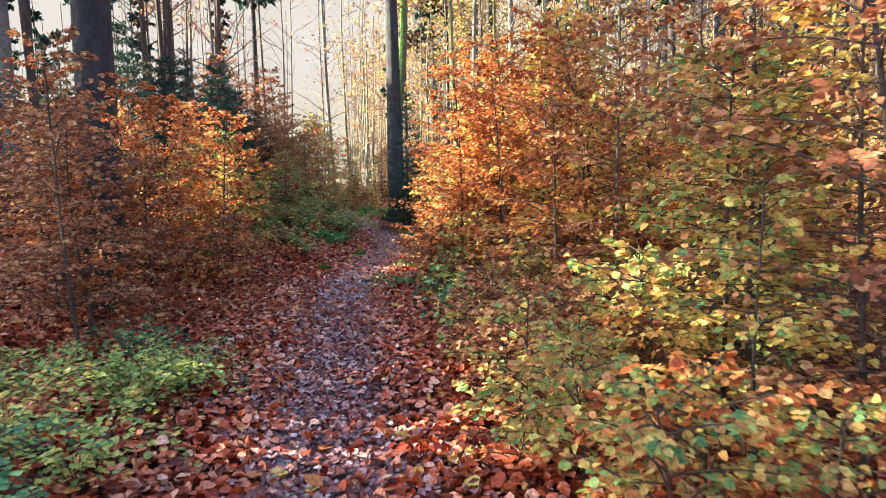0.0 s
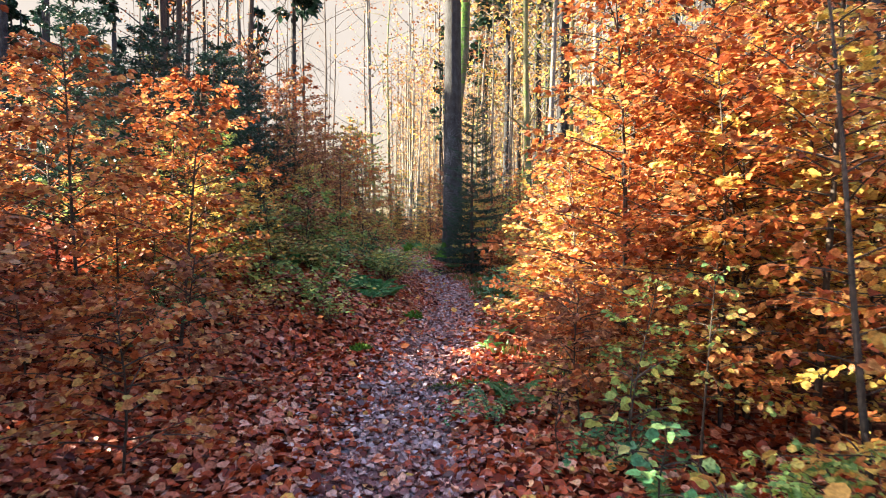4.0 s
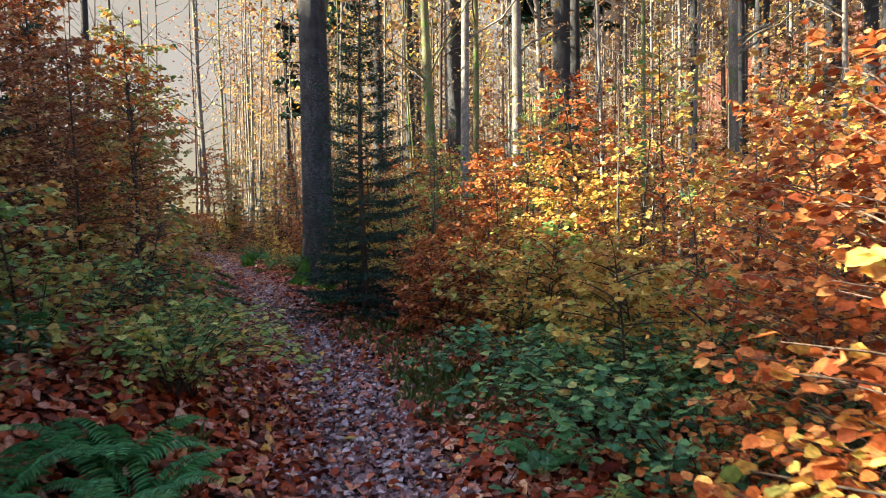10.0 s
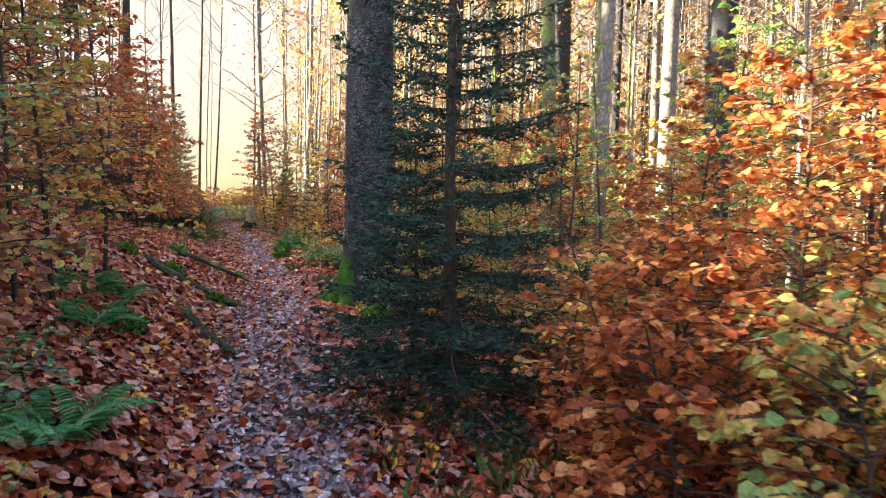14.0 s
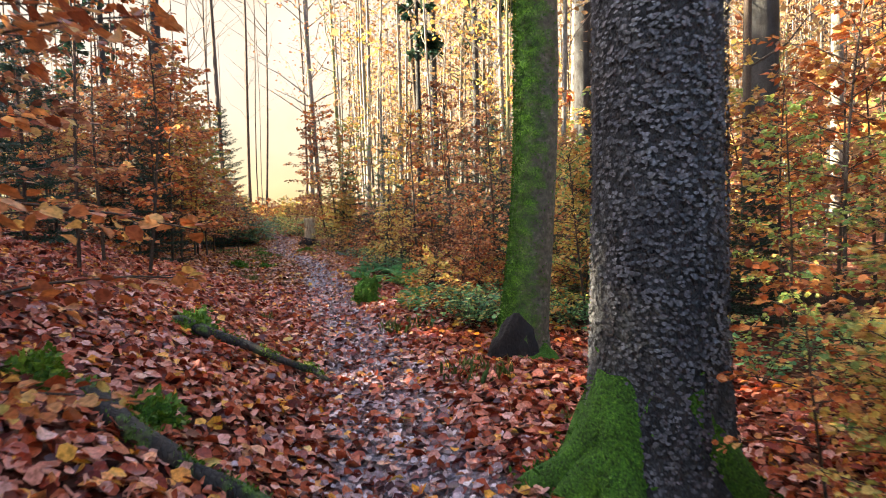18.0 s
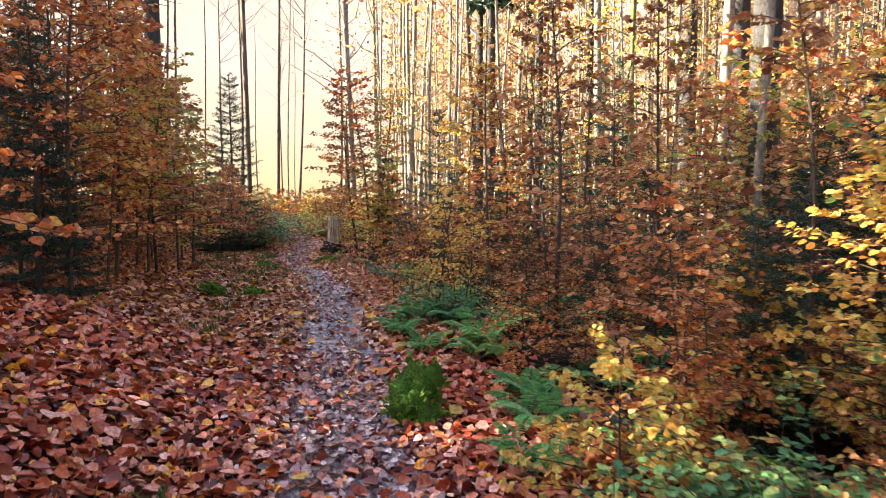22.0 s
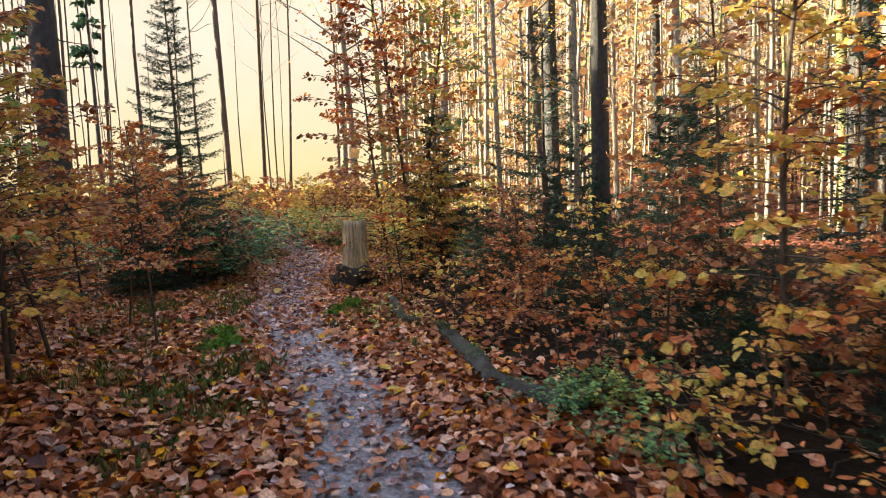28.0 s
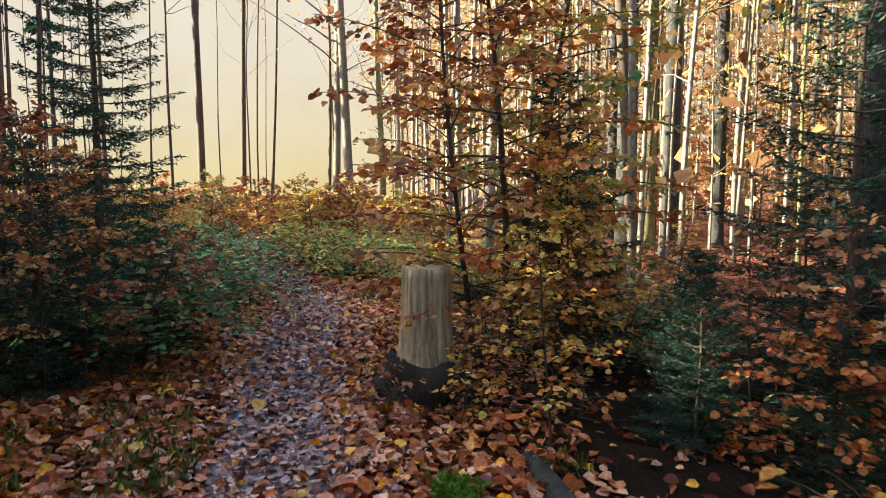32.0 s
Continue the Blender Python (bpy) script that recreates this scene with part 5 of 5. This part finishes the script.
def far_wood(n):
    """Far thin trunks with brown sprays, too many to tell apart, in one mesh."""
    rng = np.random.default_rng(31)
    lines, pl, hue = [], [], []
    while len(lines) < n:
        y = rng.uniform(48, 125)
        x = rng.uniform(-12, 40) - 0.1 * (y - 48)
        if in_gap(x, y):
            continue
        h, z = rng.uniform(13, 20), zat(x, y) - 0.1
        s = np.linspace(0, 1, 5)
        line = np.c_[x + rng.normal(0, 0.25) * s + 0.08 * np.sin(5 * s + y), y + 0 * s, z + h * s]
        lines.append((line, rng.uniform(0.035, 0.11) * (1 - 0.6 * s)))
        m = 80 if x > -6 else 40
        a = rng.uniform(0, 6.28, m)
        r = rng.uniform(0.2, 1.5, m)
        pl.append(np.c_[x + r * np.cos(a), y + r * np.sin(a), z + h * rng.uniform(0.1, 0.95, m)])
    pl = np.concatenate(pl)
    tm = tube_mesh("far_trunks", lines, 5)
    tagged(part("far_wood", tm, BARK["pale"]), "far thin pale trunks of the beech wood", "trees", kind="stuff")
    cm = leaves_mesh("far_leaves", pl, rng.normal(0, 1, pl.shape), np.array([0, 0, 1.0]) + rng.normal(0, 0.5, pl.shape), rng.uniform(0.18, 0.4, len(pl)), rng, 1.1, 0.3, True)
    tagged(part("far_foliage", cm, LEAF["faded"]), "far tan beech leaves between the trunks", "foliage", kind="stuff")


far_wood(400)


def gap_trunks():
    """Thin trunks against the bright sky left of the clearing, coloured dark as if backlit, in one mesh."""
    rng = np.random.default_rng(37)
    lines = []
    for i in range(110):
        y = rng.uniform(50, 120)
        a = radians(rng.uniform(4, 46))
        x = -6 - (y - 36) * math.tan(a)
        if in_gap(x, y) and (i % 5 or y < 66):
            continue
        s = np.linspace(0, 1, 6)
        h = rng.uniform(17, 25)
        line = np.c_[x + rng.normal(0, 0.35) * s + 0.1 * np.sin(6 * s + y), y + 0 * s, zat(x, y) - 0.1 + h * s]
        lines.append((line, rng.uniform(0.04, 0.11) * (1 - 0.55 * s)))
    tagged(part("far_wood", tube_mesh("far_trunks", lines, 6), BARK["twig"]), "far trunks coloured dark as if backlit by the bright sky", "trees", kind="stuff")


gap_trunks()

# ferns and grass
for x, y, s in ((-3.5, 34.3, 1.2), (-3.2, 33.2, 1.2), (-4.0, 33.6, 0.9), (-2.9, 31.2, 1.0), (-3.0, 30.4, 0.8), (-3.2, 32.9, 1.0), (-3.9, 34.4, 1.1), (-3.7, 33.0, 0.8), (-2.9, 31.8, 0.9), (-3.9, 22.6, 1.0), (-3.8, 23.1, 1.0), (-1.5, 21.9, 0.8),
                (-3.3, 16.5, 1.1), (-2.5, 15.4, 1.2), (-3.6, 14.5, 1.0), (-2.3, 15.1, 1.1), (-3.2, 15.2, 1.0), (-2.7, 17.0, 0.9), (-2.4, 30.6, 0.9), (-2.0, 31.6, 1.0), (-2.3, 32.4, 0.9), (-1.8, 32.9, 1.0), (-2.7, 34.9, 0.9), (-2.2, 30.0, 0.8), (-3.5, 36.2, 0.8), (-0.3, 14.6, 0.9), (-0.4, 15.7, 0.8), (-2.6, 18.4, 0.9), (0.1, 8.2, 0.8), (-0.6, 10.3, 0.8), (-2.8, 19.9, 1.1), (-3.5, 21.9, 1.0), (-3.0, 19.5, 0.9), (-0.35, 14.3, 0.9), (-0.1, 11.1, 0.8), (0.1, 11.4, 0.7), (-0.5, 13.2, 0.7), (-0.75, 12.2, 0.5), (-2.74, 14.84, 1.1), (-2.37, 14.5, 1.1)):
    fern(x, y, 0.85 * s, 7)
for i in range(14):
    y = R.uniform(12, 52)
    side = R.choice([-1, 1])
    grass(way_x(y) + side * R.uniform(0.55, 1.3), y, R.uniform(0.6, 1.2), i % 3)
for i in range(40):
    y = R.uniform(16.5, 21.6)
    grass(way_x(y) + R.uniform(0.5, 1.15), y, R.uniform(0.6, 1.1), i % 3)
for i in range(60):
    y = R.uniform(38, 46)
    grass(way_x(y) - R.uniform(0.6, 2.2), y, R.uniform(0.5, 0.9), i % 3)
for i in range(46):
    y = R.uniform(33, 48)
    grass(way_x(y) + R.choice([-1, -1, 1]) * R.uniform(0.5, 1.5), y, R.uniform(0.5, 0.9), i % 3)

grass_sheet()

# ---- stump, roots, logs and stones ----
def weathered_wood():
    m, t, p, out = material("weathered_wood")
    co = t.nodes.new("ShaderNodeTexCoord").outputs["Object"]
    mp = node(t, "Mapping", Scale=(1.0, 1.0, 0.06))
    t.links.new(co, mp.inputs["Vector"])
    n = noise_of(t, 42.0, 6.0, mp.outputs[0], 0.7)
    b = noise_of(t, 5.0, 3.0, co)
    col = ramp(t, n, [(0.28, (0.08, 0.055, 0.035)), (0.5, (0.34, 0.285, 0.19)), (0.72, (0.62, 0.55, 0.40))])
    col = blend(t, 0.7, col, ramp(t, b, [(0.35, (0.6, 0.55, 0.5)), (0.65, (1.15, 1.12, 1.05))]), "MULTIPLY")
    t.links.new(col, p.inputs["Base Color"])
    p.inputs["Roughness"].default_value = 0.85
    bump_of(t, n, 0.8, 0.012, p)
    return m


def tree_stump():
    e = thing("tree_stump", -6.70, 43.5, "pale weathered tree stump without bark, dark at its foot", "stump", sink=0.02)
    sides, rows = 36, 12
    ang = np.linspace(0, 2 * np.pi, sides, endpoint=False)
    v = []
    for i in range(rows):
        u = i / (rows - 1)
        r = 0.150 + 0.012 * (1 - u) + 0.03 * (1 - u) ** 4 + 0.008 * np.sin(9 * ang + 1) + 0.006 * np.sin(17 * ang + 2 * u) + 0.014 * np.sin(3 * ang + 0.7 + u) + 0.004 * np.sin(31 * ang)
        z = 0.28 + 0.62 * u + u**4 * (0.005 * np.sin(2 * ang + 1) + 0.008 * np.sin(7 * ang) + 0.014 * np.abs(np.sin(13 * ang + 2)))
        v.append(np.c_[r * np.cos(ang), r * np.sin(ang), z])
    v = np.concatenate(v + [np.array([[0, 0, 0.9]])])
    f = [(i * sides + j, i * sides + (j + 1) % sides, (i + 1) * sides + (j + 1) % sides, (i + 1) * sides + j) for i in range(rows - 1) for j in range(sides)]
    f += [((rows - 1) * sides + j, (rows - 1) * sides + (j + 1) % sides, rows * sides) for j in range(sides)]
    part("wood", mesh_of("wood", v, f), weathered_wood(), e)
    # lump coloured black for the shadow beneath the pale wood
    part("foot", lump_mesh("foot", 7, 0.28, 0.27, 0.36, 0.7), DARK, e, "root foot of the stump, blackened for the shade below it")
    return e


tree_stump()


DARK_WOOD = bark_material("rotten_wood", (0.014, 0.017, 0.021), (0.085, 0.105, 0.12), 0.12, 0.8, 0.02)


def ground_limb(name, points, radius, mat, label, category, lift=0.5, seed=1, moss=None, taper=0.45):
    """A root, log or branch that lies on the ground along points of x and y."""
    rng = np.random.default_rng(seed)
    pts = np.array(points, float)
    n = 34
    s = np.linspace(0, 1, n)
    u = np.linspace(0, 1, len(pts))
    x, y = np.interp(s, u, pts[:, 0]), np.interp(s, u, pts[:, 1])
    x, y = x + 0.03 * np.sin(7 * s + seed) + 0.012 * np.sin(19 * s), y + 0.03 * np.cos(9 * s + seed) + 0.012 * np.cos(17 * s)
    z = np.array([zat(a, b) for a, b in zip(x, y)])
    z = 0.6 * z + 0.4 * np.linspace(z[0], z[-1], n) + radius * lift
    r = radius * (1 - taper * s) * (1 + 0.09 * np.sin(11 * s + seed) + 0.06 * np.sin(23 * s + 2 * seed)) + 0.003
    r *= np.sqrt(np.clip(np.minimum(s, 1 - s) * 22, 0.02, 1))
    base = (float(x[0]), float(y[0]), float(z[0]))
    line = np.c_[x, y, z] - base
    e = new(name)
    e.matrix_basis = pose(*base)
    tagged(e, label, category)
    part("wood", tube_mesh("wood", [(line, r)], 10), mat, e)
    if moss:
        m = 700 * moss
        k = rng.integers(2, n - 3, m)
        k = k[rng.random(m) < 0.5 + 0.5 * np.sin(k * 0.9 + seed)]
        way = unit(rng.normal(0, 1, (len(k), 3)) + (0, 0, 0.9))
        fuzz = leaves_mesh("moss_tuft", line[k] + way * r[k, None] * 0.95 + rng.normal(0, 0.012, (len(k), 3)), way + rng.normal(0, 0.5, (len(k), 3)), rng.normal(0, 1, (len(k), 3)), rng.uniform(0.012, 0.03, len(k)), rng, 0.6, 0.3, True)
        tagged(part("moss_tuft", fuzz, LEAF["moss"], e, "green moss"), kind="stuff")
    return e


ground_limb("fallen_log", [(-4.5, 38.0), (-4.97, 38.9), (-5.16, 39.8), (-5.4, 40.6), (-5.9, 41.5), (-6.12, 42.7)], 0.095, DARK_WOOD, "dark slate-grey fallen log among leaves", "log", -0.15, 3, 3)
ground_limb("tree_root", [(-4.7, 27.36), (-4.42, 27.31), (-4.0, 27.3), (-3.61, 27.24), (-3.45, 27.15)], 0.045, BARK["dead"], "bare mossy root across the leaf litter", "root", 1.2, 5, 2, 0.7)
ground_limb("tree_root", [(-4.4, 25.3), (-3.9, 25.0), (-3.5, 24.85), (-2.95, 24.65)], 0.055, BARK["dead"], "dark root crossing the edge of the path", "root", 0.4, 6, 2)
ground_limb("tree_root", [(-3.4, 23.5), (-3.0, 23.0), (-2.6, 22.4)], 0.045, BARK["dead"], "thin dark root beside the path", "root", 0.4, 7, 1)
ground_limb("fallen_branch", [(-2.6, 31.6), (-2.0, 31.0), (-1.3, 30.6)], 0.03, BARK["dead"], "grey fallen branch among ferns", "branch", 1.2, 8)
ground_limb("fallen_branch", [(-3.0, 36.0), (-2.2, 34.6), (-1.4, 33.6)], 0.025, BARK["dead"], "thin dead branch on the leaves", "branch", 1.5, 9)
ground_limb("fallen_branch", [(-1.3, 10.6), (-0.95, 10.75), (-0.55, 10.7)], 0.03, BARK["dead"], "short dead branch covered in bright moss", "branch", 0.8, 12, 2)
ground_limb("fallen_branch", [(-1.9, 4.9), (-1.5, 4.6), (-1.15, 4.75)], 0.009, BARK["dead"], "thin pale twig on the leaves", "branch", 2.0, 10)
ground_limb("fallen_branch", [(0.2, 40.6), (-1.6, 39.4), (-3.6, 38.8)], 0.03, BARK["dead"], "dead branch under the dark spruces", "branch", 2.0, 11)


def dead_twigs(n):
    """Thin dead twigs strewn over the needle-covered floor, in one mesh."""
    rng = np.random.default_rng(57)
    lines = []
    for i in range(n):
        y = rng.uniform(28.5, 47)
        x = way_x(y) + rng.uniform(0.9, 5.5)
        a, length = rng.uniform(0, 6.28), rng.uniform(0.15, 0.7)
        s = np.linspace(-0.5, 0.5, 4)
        px, py = x + length * s * math.cos(a), y + length * s * math.sin(a) + rng.normal(0, 0.02, 4)
        pz = land(px, py)[0] + 0.012 + rng.uniform(0, 0.05) * np.abs(s)
        lines.append((np.c_[px, py, pz], rng.uniform(0.003, 0.009) * (1 - 0.5 * (s + 0.5))))
    tagged(part("dead_twigs", tube_mesh("dead_twigs", lines, 4), BARK["dead"]), "thin dead twigs on needle litter darkened as in shade", "twigs", kind="stuff")


dead_twigs(420)


def moss_tuft_mesh(mesh, seed, size):
    """Short moss blades that stand out from a lump."""
    rng = np.random.default_rng(seed)
    n = len(mesh.vertices)
    v, nm = np.empty(n * 3, np.float32), np.empty(n * 3, np.float32)
    mesh.vertices.foreach_get("co", v)
    mesh.vertices.foreach_get("normal", nm)
    v, nm = np.repeat(v.reshape(-1, 3), 3, 0), np.repeat(nm.reshape(-1, 3), 3, 0)
    v = v + rng.normal(0, 0.006, v.shape)
    return leaves_mesh("moss_tuft", v, nm + rng.normal(0, 0.6, v.shape), rng.normal(0, 1, v.shape), size * rng.uniform(0.5, 1.4, len(v)), rng, 0.7, 0.3, True)


def mossy_lump(x, y, rx, ry, rz, seed, name="mossy_stone", label="low stone covered in green moss", category="stone"):
    mesh = lump_mesh(name, seed, rx, ry, rz, 0.8)
    ob = part(name, mesh, MOSS, at=pose(x, y, zat(x, y) + rz * 0.25, 0, 0, seed * 47))
    tagged(part("moss_tuft", moss_tuft_mesh(mesh, seed, 0.045), LEAF["moss"], ob), kind="stuff")
    return tagged(ob, label, category)


mossy_lump(-3.62, 31.25, 0.15, 0.13, 0.24, 1, "mossy_stump", "small rotten stump overgrown with bright moss", "stump")
mossy_lump(-4.6, 27.5, 0.2, 0.1, 0.1, 2, "mossy_stump", "low broken stump with moss and a dark hollow", "stump")
for i, (x, y, a, b, c) in enumerate(((-4.5, 25.2, 0.14, 0.10, 0.08), (-4.05, 25.35, 0.16, 0.10, 0.08), (-3.35, 24.6, 0.09, 0.07, 0.06), (-7.3, 40.1, 0.2, 0.13, 0.05), (-7.5, 40.6, 0.18, 0.1, 0.05), (-6.7, 35.75, 0.2, 0.12, 0.06),
                                     (-6.2, 36.0, 0.16, 0.1, 0.06), (-6.6, 41.7, 0.12, 0.1, 0.05), (-6.5, 42.1, 0.14, 0.09, 0.05), (-1.8, 14.4, 0.13, 0.1, 0.06), (-2.1, 12.0, 0.1, 0.08, 0.04), (-3.4, 22.2, 0.14, 0.12, 0.07), (-1.55, 23.9, 0.2, 0.14, 0.12))):
    mossy_lump(x, y, a, b, c, 10 + i)

# ---- fallen leaves ----
def litter(name, y0, y1, count, mat, lo, hi, size, label, seed, on_path):
    rng = np.random.default_rng(seed)
    y = rng.uniform(y0, y1, count)
    if on_path:
        d = rng.normal(0, 0.3, count)
    else:
        d = rng.uniform(lo, hi, count)
        d = d[rng.random(count) < np.clip((np.abs(d) - 0.18) / 0.34, 0.34 if y0 < 28 else 0.3 if y0 > 40 else 0.1, 1)]
        y = y[: len(d)]
    keep = (y < 29.5) | (y > 47) | (d < 0.95 + 0.85 * rng.random(len(d))) | (d > 9) | (rng.random(len(d)) < 0.08)
    y, d = y[keep], d[keep]
    x = smooth_interp(y, WAY_Y, WAY_X) + d
    z, _ = land(x, y)
    n = len(x)
    a = rng.uniform(0, 6.28, n)
    e = 0.05
    gx_ = (land(x + e, y)[0] - z) / e
    gy_ = (land(x, y + e)[0] - z) / e
    up = np.c_[-gx_, -gy_, np.ones(n)] + rng.normal(0, 0.46, (n, 3))
    ax = np.c_[np.cos(a), np.sin(a), gx_ * np.cos(a) + gy_ * np.sin(a)]
    me = leaves_mesh(name, np.c_[x, y, z + rng.uniform(0.004, 0.032, n)], ax, up, size * rng.uniform(0.5, 1.3, n), rng, 1.1, 0.95)
    tagged(part(name, me, LEAF[mat]), label, "leaves", kind="stuff")


for i in range(6):
    y0 = 1.0 + i * 8
    litter("leaf_litter", y0, y0 + 8, 43000, "litter" if i < 2 else "pale_litter" if i < 4 else "brown_litter", -4.8, 3.2, 0.074, "deep rust-red fallen beech leaves" if i < 2 else "brown and pale pinkish fallen beech leaves", 40 + i, False)
    litter("trodden_leaves", y0, y0 + 8, 9500 if y0 < 17 else 7500 if y0 < 25 else 5200 if y0 < 33 or y0 > 40 else 1500, "trodden" if i < 1 else "pale_trodden", 0, 0, 0.05, "dull purple-brown trodden leaves on the path", 60 + i, True)

litter("trodden_leaves", 49, 58, 4000, "trodden", 0, 0, 0.06, "dull trodden leaves where the path bends away", 91, True)
litter("leaf_litter", 49, 66, 7000, "litter", -6, 6, 0.11, "brown fallen leaves towards the clearing", 90, False)
# single leaves that lie along the path
rng_l = random.Random(77)
one = [leaves_mesh("fallen_leaf", np.zeros((1, 3)), np.array([[0, 1.0, 0]]), np.array([[0, 0, 1.0]]), np.array([0.095 + 0.01 * i]), np.random.default_rng(i), 1.15, 0.5) for i in range(4)]
for i in range(280):
    y = rng_l.uniform(2.5, 44)
    x = way_x(y) + rng_l.gauss(0, 0.9)
    part("fallen_leaf", one[i % 4], LEAF[("litter", "litter", "yellow", "orange")[i % 4]], ground, at=pose(x, y, zat(x, y) + 0.03, rng_l.gauss(0, 14), rng_l.gauss(0, 14), rng_l.uniform(0, 360)))
